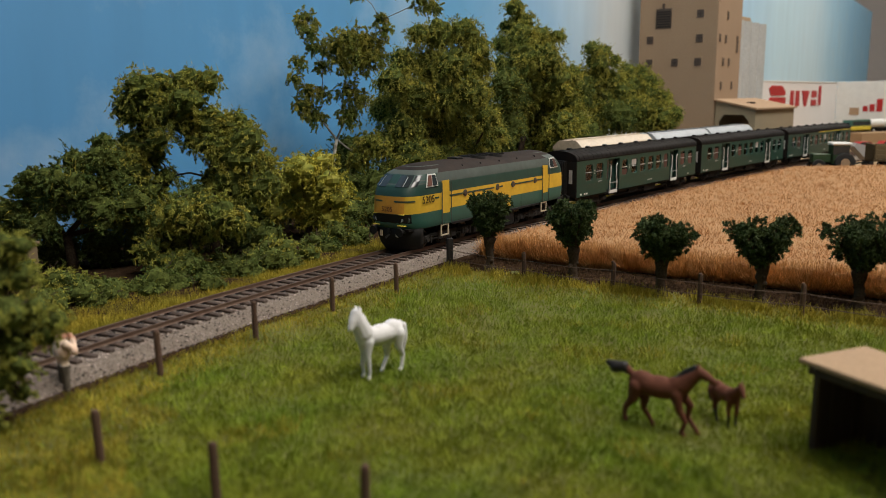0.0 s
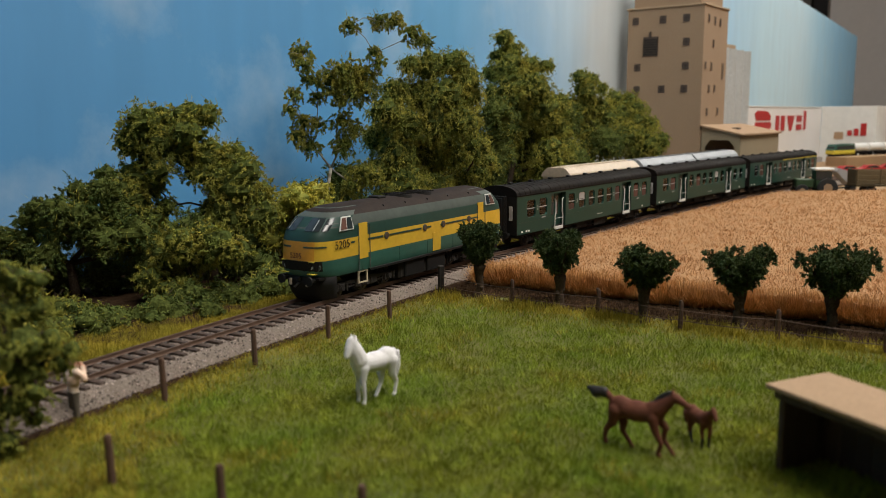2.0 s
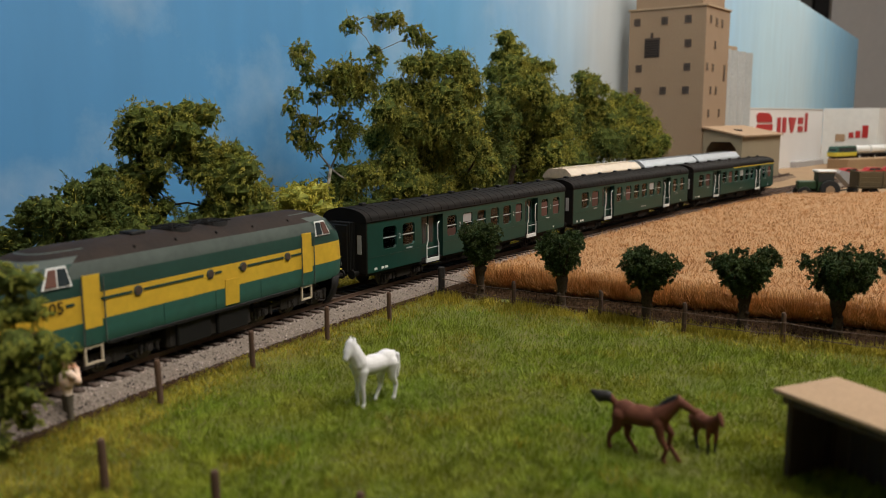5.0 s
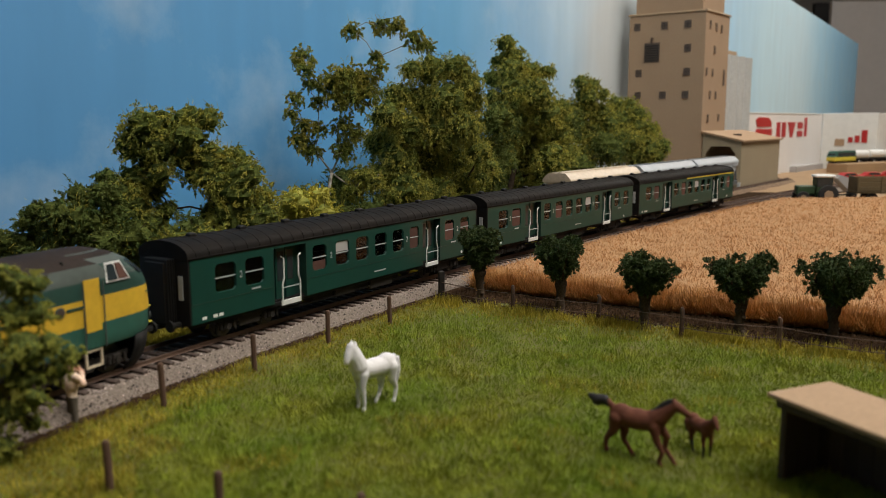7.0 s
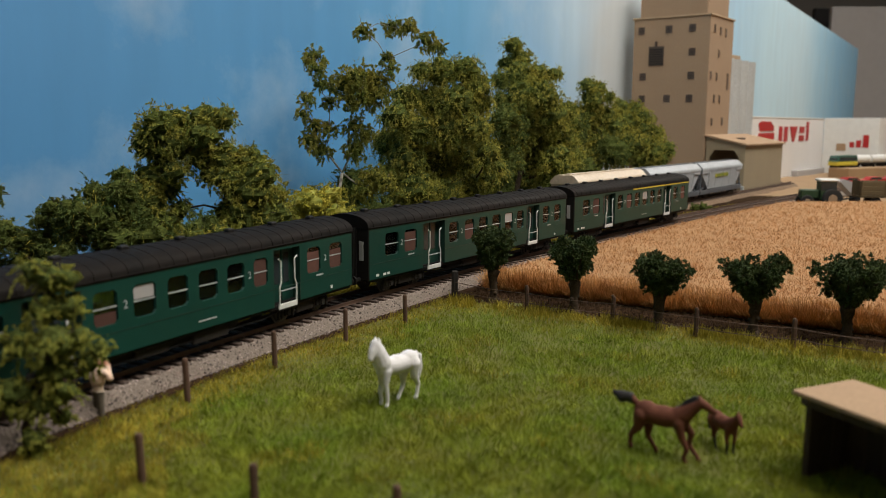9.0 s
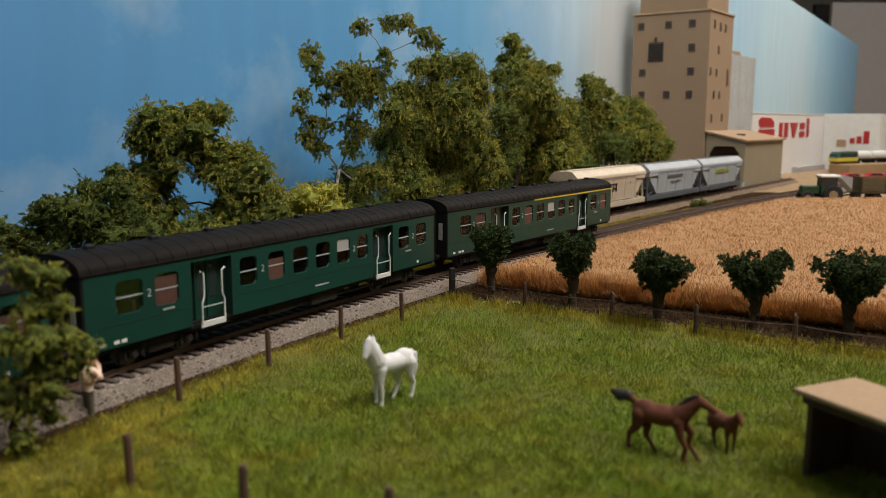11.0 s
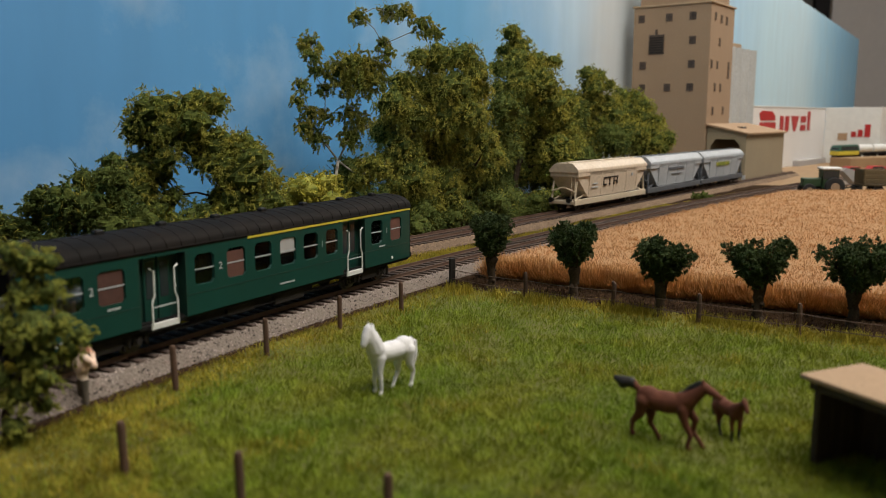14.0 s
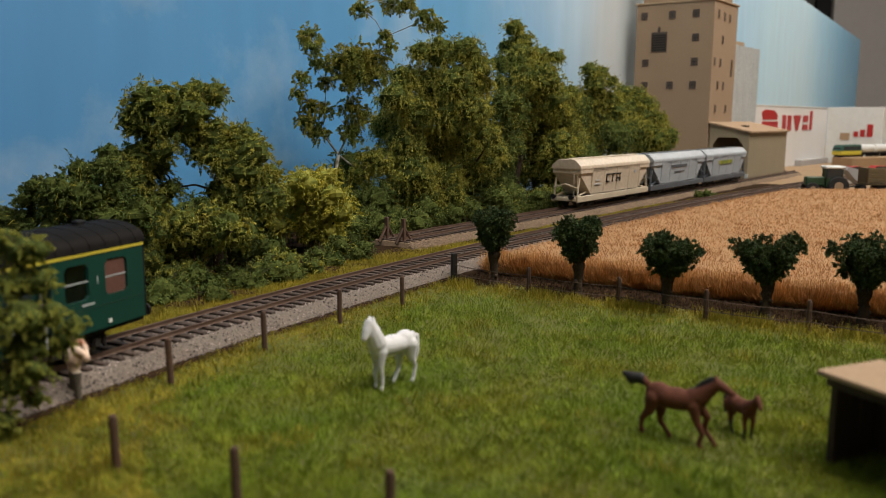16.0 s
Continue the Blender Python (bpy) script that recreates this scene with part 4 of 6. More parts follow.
    paint(o, lambda x, y, z: 1 if x < -11.8 and z > 14 or (x > 5 and z > 22.6 + (x - 9) * 0.55 and abs(y) < 1.3 and x < 12.8) else 0)
    foal = [(p, tuple(r * 0.95 for r in q)) for p, q in stand]
    low = [([(8, 0, 18), (10.6, 0, 21), (12.2, 0, 23)], (3.0, 2.2, 1.9)), ([(12.2, 0, 23), (14.2, -0.4, 21.4), (15.8, -0.8, 19.4)], (1.9, 1.5, 1.1)), ([(11.8, 0.9, 24.4), (11.8, 1.0, 26.4)], (0.7, 0.3)), ([(11.8, -0.9, 24.4), (11.8, -1.0, 26.4)], (0.7, 0.3))]
    o = figurine("horse_figurine", horse_shape(foal, low, tl), [M["horsebrown"], M["mane"]], "small chestnut foal figurine beside the mare", (86.5, 267.5, 0), -72, 0.61, 0.42)
    paint(o, lambda x, y, z: 1 if x < -11 or z < 6 else 0)


horses()


def man():
    s = Shape()
    limb(s, [(-1.6, 0, 0.6), (-1.5, 0, 5), (-1.2, 0, 9.5)], (1.1, 1.2, 1.5))
    limb(s, [(1.6, 0, 0.6), (1.5, 0, 5), (1.2, 0, 9.5)], (1.1, 1.2, 1.5))
    s.ball((0, 0, 11), (2.6, 1.8, 2.2), 12, 8)
    s.ball((0, 0, 14.6), (3.7, 2.6, 3.9), 12, 8)
    limb(s, [(3.3, 0, 17.4), (5.2, 1.8, 14.8), (1.8, 3.2, 18.2)], (1.5, 1.3, 1.0))
    limb(s, [(-3.3, 0, 17.4), (-5.2, 1.8, 14.8), (-1.8, 3.2, 18.2)], (1.5, 1.3, 1.0))
    s.ball((0, 0.4, 20.0), (1.35, 1.5, 1.75), 12, 8)
    s.box(-1.3, 1.3, 2.4, 3.6, 18.6, 20.2, 0.2)
    o = figurine("painted_figurine", s, [M["trousers"], M["shirt"], M["skin"], M["mane"]], "small painted layout figurine in pale shirt by the track", (-137.2, 296.1, 0), -40, 1.06, 0.3)
    o["category"] = "figurine"
    paint(o, lambda x, y, z: 0 if z < 9.8 else 1 if z < 18.8 and y < 3.2 else 3 if z > 21.0 else 2)


man()


# ---- vegetation ----
def leaves(rs, blobs, per, size, droop=0.3, flat=0.85):
    """Fine leaf slivers strung along many curling, hanging strands round each clump (x, y, z, r)."""
    out = []
    for bx, by, bz, r in blobs:
        n = int(per * (r / 15.0) ** 2)
        sub = max(22, int(14 + r * r * 0.42))
        d = rs.normal(size=(sub, 3))
        d /= np.linalg.norm(d, axis=1)[:, None]
        cen = d * (r * rs.uniform(0.50, 1.0, (sub, 1))) * np.array([1, 1, flat]) + np.array([bx, by, bz])
        way = d * 0.7 + rs.normal(size=(sub, 3)) * 0.55 + np.array([0, 0, 0.15 - droop * 0.9])
        way /= np.linalg.norm(way, axis=1)[:, None]
        curl = rs.normal(size=(sub, 3)) * 0.35 + np.array([0, 0, -0.25 - 0.6 * droop])
        reach = (0.8 + r * rs.uniform(0.10, 0.28 + 0.2 * droop, sub)) * rs.uniform(0.6, 1.15, sub)
        thick = (0.45 + r * rs.uniform(0.035, 0.10, sub)) * rs.uniform(0.7, 1.3, sub)
        k = rs.randint(0, sub, n)
        u = rs.rand(n)
        g = rs.normal(size=(n, 3))
        g /= np.linalg.norm(g, axis=1)[:, None]
        c = cen[k] + (way[k] * u[:, None] + curl[k] * (u * u)[:, None]) * reach[k][:, None] + g * (thick[k] * (1.15 - 0.8 * u) * rs.rand(n) ** 0.5)[:, None]
        a = rs.normal(size=(n, 3)) * 0.8 + way[k] * 0.7 + curl[k] * u[:, None]
        a /= np.linalg.norm(a, axis=1)[:, None]
        b = np.cross(a, rs.normal(size=(n, 3)))
        b /= np.linalg.norm(b, axis=1)[:, None]
        L = size * rs.uniform(0.5, 1.5, n)[:, None]
        out.append(np.stack([c - b * L * 0.32, c + b * L * 0.32, c + a * L * 1.15], 1))
    return np.concatenate(out)


def shade_cores(blobs, grow=0.74):
    """A lumpy dark ball in each clump, coloured as the shade behind its leaves."""
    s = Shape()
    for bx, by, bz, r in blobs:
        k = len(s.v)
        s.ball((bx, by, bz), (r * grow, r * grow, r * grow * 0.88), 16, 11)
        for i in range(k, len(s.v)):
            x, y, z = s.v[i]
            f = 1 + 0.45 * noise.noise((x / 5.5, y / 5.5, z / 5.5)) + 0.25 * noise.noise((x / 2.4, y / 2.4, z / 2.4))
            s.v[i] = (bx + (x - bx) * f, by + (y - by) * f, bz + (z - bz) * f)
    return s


def fibres(rs, blobs, per, length):
    """Thin dry twigs and fibres that stick out of a crown."""
    out = []
    for bx, by, bz, r in blobs:
        n = int(per * (r / 15.0) ** 2)
        d = rs.normal(size=(n, 3))
        d /= np.linalg.norm(d, axis=1)[:, None]
        c = np.array([bx, by, bz]) + d * r * rs.uniform(0.5, 1.0, (n, 1))
        a = d + rs.normal(size=(n, 3)) * 0.7
        a /= np.linalg.norm(a, axis=1)[:, None]
        b = np.cross(a, rs.normal(size=(n, 3)))
        b /= np.linalg.norm(b, axis=1)[:, None]
        L = length * rs.uniform(0.5, 1.4, n)[:, None]
        out.append(np.stack([c - b * 0.16, c + b * 0.16, c + a * L], 1))
    return np.concatenate(out)


def tree(label, y, base_x, flat_blobs, leaf, bark="bark", seed=1, per=900, size=1.9, depth=14, droop=0.35, r0=3.0, name="tree", z0=0.0, twig=130, grow=1.12, fork_at=0.3, core=0.68):
    """A tree from its trunk's foot and its clumps (x, z, r) at the depth y."""
    rs, rng = np.random.RandomState(seed), random.Random(seed)
    blobs = [(x, y + rng.uniform(-depth, depth), z, r * grow) for x, z, r in flat_blobs]
    t = thing(name, label, "tree" if name == "tree" else "bush")
    s = Shape()
    top = max(z for _, z, _ in flat_blobs)
    mx = sum(b[0] for b in blobs) / len(blobs)
    fork = Vector((base_x + (mx - base_x) * 0.35, y, z0 + (top - z0) * fork_at))
    s.tube([(base_x, y, z0 - 2), (base_x + rng.uniform(-1, 1), y, z0 + (fork.z - z0) * 0.5), tuple(fork)], [r0 * 1.25, r0, r0 * 0.8], 9)
    nodes = [(fork, r0 * 0.7)]
    for bx, by, bz, r in sorted(blobs, key=lambda q: (Vector(q[:3]) - fork).length):
        b = Vector((bx, by, bz))
        at, ra = min(nodes, key=lambda q: (q[0] - b).length + (18 if q[0].z > b.z + 6 else 0))
        rb = max(0.35, ra * 0.66)
        mid = at.lerp(b, 0.5) + Vector((rng.uniform(-3, 3), rng.uniform(-3, 3), rng.uniform(-1, 4)))
        s.tube([tuple(at), tuple(mid), tuple(b)], [ra * 0.85, (ra + rb) / 2 * 0.9, rb], 6)
        nodes.append((b, rb))
        for _ in range(5):
            e = b + Vector((rng.uniform(-1, 1), rng.uniform(-1, 1), rng.uniform(-0.6, 1))) * r * 0.95
            s.tube([tuple(mid.lerp(b, rng.uniform(0.3, 1.0))), tuple(e)], [rb * 0.5, 0.15], 4)
    part("trunk", s, M[bark], t, smooth=True)
    part("foam_core", shade_cores(blobs, core), M["leaf_mid" if leaf == "leaf_yel" else "leaf_core"], t, "dark core standing in for shade inside the crown")
    tri = leaves(rs, blobs, per * 1.45, size * 0.62, droop)
    ob = new("crown", tri_mesh("crown", tri, M[leaf]))
    ob.parent = t
    if twig:
        ob = new("foliage_fringe", tri_mesh("foliage_fringe", fibres(rs, blobs, twig, size * 2.3), M["leaf_yel" if leaf != "leaf_willow" else "leaf_willow"]))
        ob.parent = t
        tagged(ob, "pale dry fibres sticking out of the crown", kind="stuff")
    return t


def woods():
    tree("broad arching green tree behind the track", 535, -150, [(-190, 106, 16.3), (-198, 95, 12.7), (-180, 109, 12.7), (-177, 95, 14.5), (-161, 112, 11.6), (-150, 112, 10.2), (-160, 101, 12.7), (-164, 87, 13.8), (-148, 87, 15.2), (-136, 84, 14.5), (-124, 77, 13.1), (-143, 73, 13.8), (-129, 66, 15.2), (-119, 62, 12), (-146, 60, 8.7), (-135, 52, 14.5), (-145, 47, 9.4), (-191, 83, 11.6), (-197, 73, 13.8), (-186, 66, 9.4), (-195, 59, 13.8), (-185, 47, 10.2), (-193, 43, 13.8), (-205, 66, 10.9), (-124, 49, 13.1), (-114, 50, 12), (-178, 78, 10), (-158, 75, 9), (-178, 54, 9), (-152, 52, 9)], "leaf_mid", seed=11, per=3000, grow=1.0, size=1.8, depth=12)
    tree("dark green hedge tree with hanging twigs", 500, -225, [(-202, 68, 10.2), (-212, 64, 9.5), (-201, 55, 12.9), (-214, 53, 11.9), (-227, 58, 9.5), (-237, 55, 7.5), (-228, 44, 11.9), (-241, 44, 10.2), (-254, 48, 7.5), (-254, 38, 10.2), (-265, 37, 10.2), (-215, 40, 11.9), (-200, 40, 11.9), (-277, 41, 13.6), (-288, 27, 13.6), (-192, 33, 12.9), (-235, 31, 11.5), (-262, 24, 12.2), (-275, 67, 8), (-222, 66, 9), (-244, 57, 8), (-185, 42, 12), (-206, 76, 8)], "leaf_dark", seed=12, per=3300, grow=1.05)
    tree("low dark shrubs under the trees", 490, -150, [(-155, 38, 12.6), (-141, 40, 12), (-166, 28, 12), (-153, 25, 12), (-161, 10, 10.6), (-131, 37, 12), (-120, 34, 10), (-173, 16, 10.6), (-169, 6, 8), (-150, 12, 8), (-140, 28, 8.6)], "leaf_mid", seed=13, per=3300, name="shrub", r0=1.8, grow=1.0)
    tree("yellow-green bushy tree beside the track", 600, -100, [(-105, 54, 13), (-91, 56, 12.2), (-117, 44, 13), (-101, 42, 15.5), (-85, 43, 13), (-79, 33, 11.4), (-95, 28, 15.5), (-111, 28, 13), (-85, 18, 10.6), (-101, 18, 11.4), (-122, 23, 9.8), (-132, 30, 9)], "leaf_yel", seed=14, per=2800, r0=2.4, grow=1.05)
    tree("slender tall birch with bare white limbs", 700, -100, [(-117, 164, 8.5), (-112, 153, 6.6), (-110, 142, 6.6), (-122, 129, 6.6), (-104, 127, 6.2), (-124, 117, 5.7), (-115, 106, 7.6), (-104, 104, 6.6), (-120, 95, 8.5), (-111, 86, 8.5), (-92, 141, 10.4), (-81, 147, 11.4), (-67, 145, 12.3), (-74, 131, 11.4), (-85, 128, 8.5), (-63, 134, 10.4), (-83, 106, 9.5), (-74, 100, 8.5), (-83, 87, 9.5), (-74, 184, 7.1), (-51, 189, 7.6), (-38, 187, 7.6), (-22, 176, 8.5), (-14, 173, 6.2), (-55, 162, 6.2), (-51, 154, 5.7), (-67, 66, 9.5), (-56, 61, 8.5), (-75, 54, 9.5)], "leaf_mid", "birchbark", seed=15, per=5200, depth=8, grow=1.2, droop=0.6, fork_at=0.36, r0=1.5, core=0.45)
    tree("large weeping green tree by the buffer stops", 800, -15, [(-29, 158, 13), (-10, 157, 19.5), (13, 159, 18.4), (24, 145, 16.3), (-42, 134, 18.4), (-18, 129, 22.8), (5, 131, 21.7), (26, 128, 15.2), (-52, 116, 18.4), (-31, 103, 21.7), (-5, 103, 22.8), (20, 106, 18.4), (-63, 91, 17.4), (-42, 77, 22.8), (-15, 74, 23.9), (11, 77, 20.6), (33, 82, 15.2), (43, 68, 14.1), (37, 55, 13), (-57, 58, 19), (-31, 50, 22.8), (-4, 45, 20.6), (20, 51, 15.2), (-52, 32, 20.6), (-25, 26, 20.6), (1, 30, 16.3), (-63, 16, 17.4), (-40, 12, 15), (-15, 12, 13), (-79, 18, 15.2), (-79, 8, 13), (-94, 14, 14.1)], "leaf_mid", seed=16, per=2200, size=2.0, droop=1.0, depth=27, r0=4, grow=1.02)
    tree("tall feathery green tree", 980, 78, [(72, 199, 13.3), (82, 185, 17.3), (66, 181, 11.3), (79, 166, 21.3), (60, 160, 14.6), (101, 167, 17.9), (121, 168, 11.3), (80, 143, 23.9), (105, 141, 23.9), (60, 135, 16), (87, 117, 26.6), (116, 118, 25.3), (135, 125, 17.3), (74, 95, 25.3), (103, 92, 27.9), (132, 95, 23.9), (68, 71, 19.9), (94, 65, 25.3), (123, 68, 23.9), (146, 76, 17.3), (88, 43, 18.6), (118, 48, 19.9)], "leaf_mid", seed=17, per=1500, size=2.4, droop=0.7, depth=28, r0=3.6, grow=1.0)
    tree("olive green broadleaf tree", 1100, 175, [(177, 159, 13.4), (195, 156, 13.4), (185, 142, 19.4), (206, 145, 9.7), (178, 120, 22.4), (204, 120, 20.9), (172, 95, 22.4), (197, 92, 23.9), (215, 106, 16.4), (187, 66, 22.4), (213, 70, 20.9)], "leaf_mid", seed=18, per=1500, size=2.5, droop=0.6, depth=24, r0=3.4, grow=1.0)
    tree("olive green tree beside the grain tower", 1200, 262, [(247, 134, 16.3), (267, 130, 17.9), (279, 119, 16.3), (252, 111, 22.8), (280, 98, 22.8), (300, 95, 18.7), (310, 76, 14.6), (261, 83, 24.4), (289, 72, 22.8), (245, 66, 21.2), (278, 58, 17.9), (303, 62, 14.6)], "leaf_mid", seed=19, per=1500, size=2.6, droop=0.6, depth=24, r0=3.4, grow=1.02)
    tree("dark green tree behind the weeping tree", 900, -5, [(-60, 95, 24), (-30, 70, 26), (20, 100, 26), (50, 72, 26), (58, 112, 20), (-85, 60, 24), (0, 60, 26)], "leaf_dark", seed=31, per=1800, size=2.3, droop=0.6, r0=3)
    tree("dark green tree in the back row", 1070, 130, [(120, 80, 28), (150, 108, 24), (130, 50, 26), (208, 80, 24), (170, 50, 26), (90, 60, 26)], "leaf_dark", seed=32, per=1600, size=2.5, droop=0.6, r0=3)
    tree("small dark bush between the tracks", 1060, 322, [(316, 5, 6), (326, 6, 7), (334, 4, 5)], "leaf_dark", seed=33, per=4000, size=1.8, name="bush", r0=0.6, depth=4, twig=0)
    # understorey along the foot of the backdrop, shade put into its dark leaf colour
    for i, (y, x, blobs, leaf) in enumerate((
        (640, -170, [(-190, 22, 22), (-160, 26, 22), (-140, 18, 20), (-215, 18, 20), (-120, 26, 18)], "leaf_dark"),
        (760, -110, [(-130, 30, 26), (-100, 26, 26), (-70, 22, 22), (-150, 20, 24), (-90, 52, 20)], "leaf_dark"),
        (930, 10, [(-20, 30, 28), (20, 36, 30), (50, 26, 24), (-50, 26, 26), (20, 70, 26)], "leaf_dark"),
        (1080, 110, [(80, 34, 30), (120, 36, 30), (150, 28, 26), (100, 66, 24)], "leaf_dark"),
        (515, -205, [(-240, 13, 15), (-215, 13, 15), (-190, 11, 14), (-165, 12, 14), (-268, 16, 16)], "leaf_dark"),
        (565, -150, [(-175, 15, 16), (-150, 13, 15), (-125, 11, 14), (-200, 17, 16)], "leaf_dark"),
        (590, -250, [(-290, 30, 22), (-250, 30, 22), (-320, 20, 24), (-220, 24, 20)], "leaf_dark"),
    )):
        tree("undergrowth below the trees with shade in its dark leaf colour", y, x, blobs, leaf, seed=40 + i, per=1500, size=2.4, name="undergrowth", r0=1.6, twig=0)
    tree("feathery green tree close to the meadow corner", 262, -147, [(-137, 58, 6.2), (-132, 59, 4.4), (-139, 49, 7.1), (-132, 49, 5.7), (-135, 39, 8), (-128, 39, 5), (-123, 35, 4.3), (-127, 30, 5), (-137, 28, 8), (-132, 22, 5), (-141, 17, 6.8), (-137, 11, 4.3), (-143, 6, 5.3), (-145, 2, 3.9), (-143, 61, 6.2), (-147, 38, 8), (-149, 21, 8)], "leaf_olive", seed=20, per=15000, size=0.85, depth=5, r0=1.4, droop=0.5, twig=150, grow=1.0)
    # bushes along the foot of the wood, down to the verge
    rng = random.Random(90)
    for i in range(26):
        s = -20 + i * 27
        o = -rng.uniform(54, 76) if s < 300 else -rng.uniform(108, 135)
        x, y, _, _ = main_line(s, o)
        hh = rng.uniform(6, 14) if s < 300 else rng.uniform(14, 28)
        bl = [(x + rng.uniform(-16, 16), rng.uniform(0.25, 0.9) * hh, rng.uniform(7, 10.5) if s < 300 else rng.uniform(9, 13)) for _ in range(5)]
        tree("dense low bush at the edge of the wood", y, x, bl, rng.choice(["leaf_dark", "leaf_mid", "leaf_dark", "leaf_yel"]) if i % 3 == 0 else "leaf_dark", seed=100 + i, per=1700, size=1.8, name="bush", r0=1.0, depth=9, twig=90, grow=1.1)
    tree("low dark hedge in front of the brick wall", 428, -225, [(-238, 12, 10), (-218, 14, 10), (-258, 16, 11), (-202, 10, 9), (-228, 24, 8), (-250, 28, 8), (-190, 8, 8)], "leaf_mid", seed=34, per=2400, size=1.7, name="hedge", r0=0.9, depth=6)
    # pollard willows along the wire fence
    for i, (x, y, h, w) in enumerate(((23, 507, 46, 13), (68, 473, 46, 15), (108.5, 438, 43, 15), (155, 424, 44, 18), (197, 410, 45, 18), (240, 392, 45, 18))):
        rng = random.Random(60 + i)
        rs = np.random.RandomState(60 + i)
        t = thing("pollard_willow", "pollard willow with stout trunk and dense dark crown", "tree", (x, y, 0), 0, "pollard willows by the fence")
        s = Shape()
        hs = [-2, 0.5, 2.5, 5, 7.5, 10, 12.5, 15, 17, 19, 20.5]
        s.tube([(rng.uniform(-0.4, 0.4), rng.uniform(-0.4, 0.4), z) for z in hs], [r * rng.uniform(0.9, 1.12) for r in (4.2, 3.3, 2.7, 2.4, 2.3, 2.35, 2.6, 3.1, 3.7, 3.6, 2.2)], 11)
        # burrs and old cuts on the trunk
        for k in range(9):
            a, z = rng.uniform(0, math.tau), rng.uniform(2, 19)
            s.ball((2.3 * math.cos(a), 2.3 * math.sin(a), z), rng.uniform(0.7, 1.5), 7, 5)
        for k in range(5):
            a = rng.uniform(0, math.tau)
            s.tube([(1.5 * math.cos(a), 1.5 * math.sin(a), 2.5), (3.6 * math.cos(a), 3.6 * math.sin(a), 0.3), (5.2 * math.cos(a), 5.2 * math.sin(a), -1)], [1.2, 0.9, 0.4], 6)
        tips = []
        for k in range(30):
            a = rng.uniform(0, math.tau)
            q = rng.uniform(0.25, 1.0)
            e = (w * q * math.cos(a), w * 0.8 * q * math.sin(a), h - rng.uniform(4, 12) - (4 if q < 0.4 and i in (2, 3) else 0))
            tips.append(e)
            part("branch", Shape().tube([(0.8 * math.cos(a), 0.8 * math.sin(a), 15), (e[0] * 0.4, e[1] * 0.4, 15 + (e[2] - 15) * 0.5), e], [1.2, 0.8, 0.25], 5), M["bark"], t)
        part("trunk", s, M["bark"], t, smooth=True)
        bl = [(e[0], e[1], e[2], rng.uniform(3.4, 5.4)) for e in tips] + [(e[0] * 0.6, e[1] * 0.6, 18 + (e[2] - 18) * 0.6, 4.8) for e in tips] + [(e[0] * 0.3, e[1] * 0.3, 18 + (e[2] - 18) * 0.3, 3.4) for e in tips[::2]]
        ob = new("crown", tri_mesh("crown", leaves(rs, bl, 8200, 1.05, 0.0, 1.0), M["leaf_willow"]))
        ob.parent = t


woods()


def in_meadow(x, y):
    d = from_rail(x, y)
    return (d > 13.8 + 2.0 * np.sin(x * 0.37 + y * 0.23) * np.sin(y * 0.11)) & (y < 499 - 0.61 * (x - 20)) & (y < 520)


def blades(rs, x, y, z, h, w, lean, swirl=None, lie=1.0):
    n = len(x)
    a = rs.rand(n) * 6.283 if swirl is None else swirl + rs.normal(size=n) * 0.8
    l = lean * rs.rand(n) ** lie * h
    b = rs.rand(n) * 6.283
    p = np.stack([x, y, z], 1)
    side = np.stack([np.cos(b), np.sin(b), 0 * b], 1) * (w / 2)[:, None]
    tip = p + np.stack([np.cos(a) * l, np.sin(a) * l, np.sqrt(np.maximum(h * h - l * l, 0.05))], 1)
    return np.stack([p - side, p + side, tip], 1)


def retaining_wall():
    w = thing("retaining_wall", "low tan brick retaining wall behind the hedge", "wall", (-232, 452, 0), -12, kind="structure")
    part("core", Shape().box(-60, 6, 0, 8, -2, 25, 0.5), M["tanwall"], w)
    part("coping", Shape().box(-61, 7, -1.5, 9, 25, 26.5, 0.4), M["tanwall"], w)


retaining_wall()


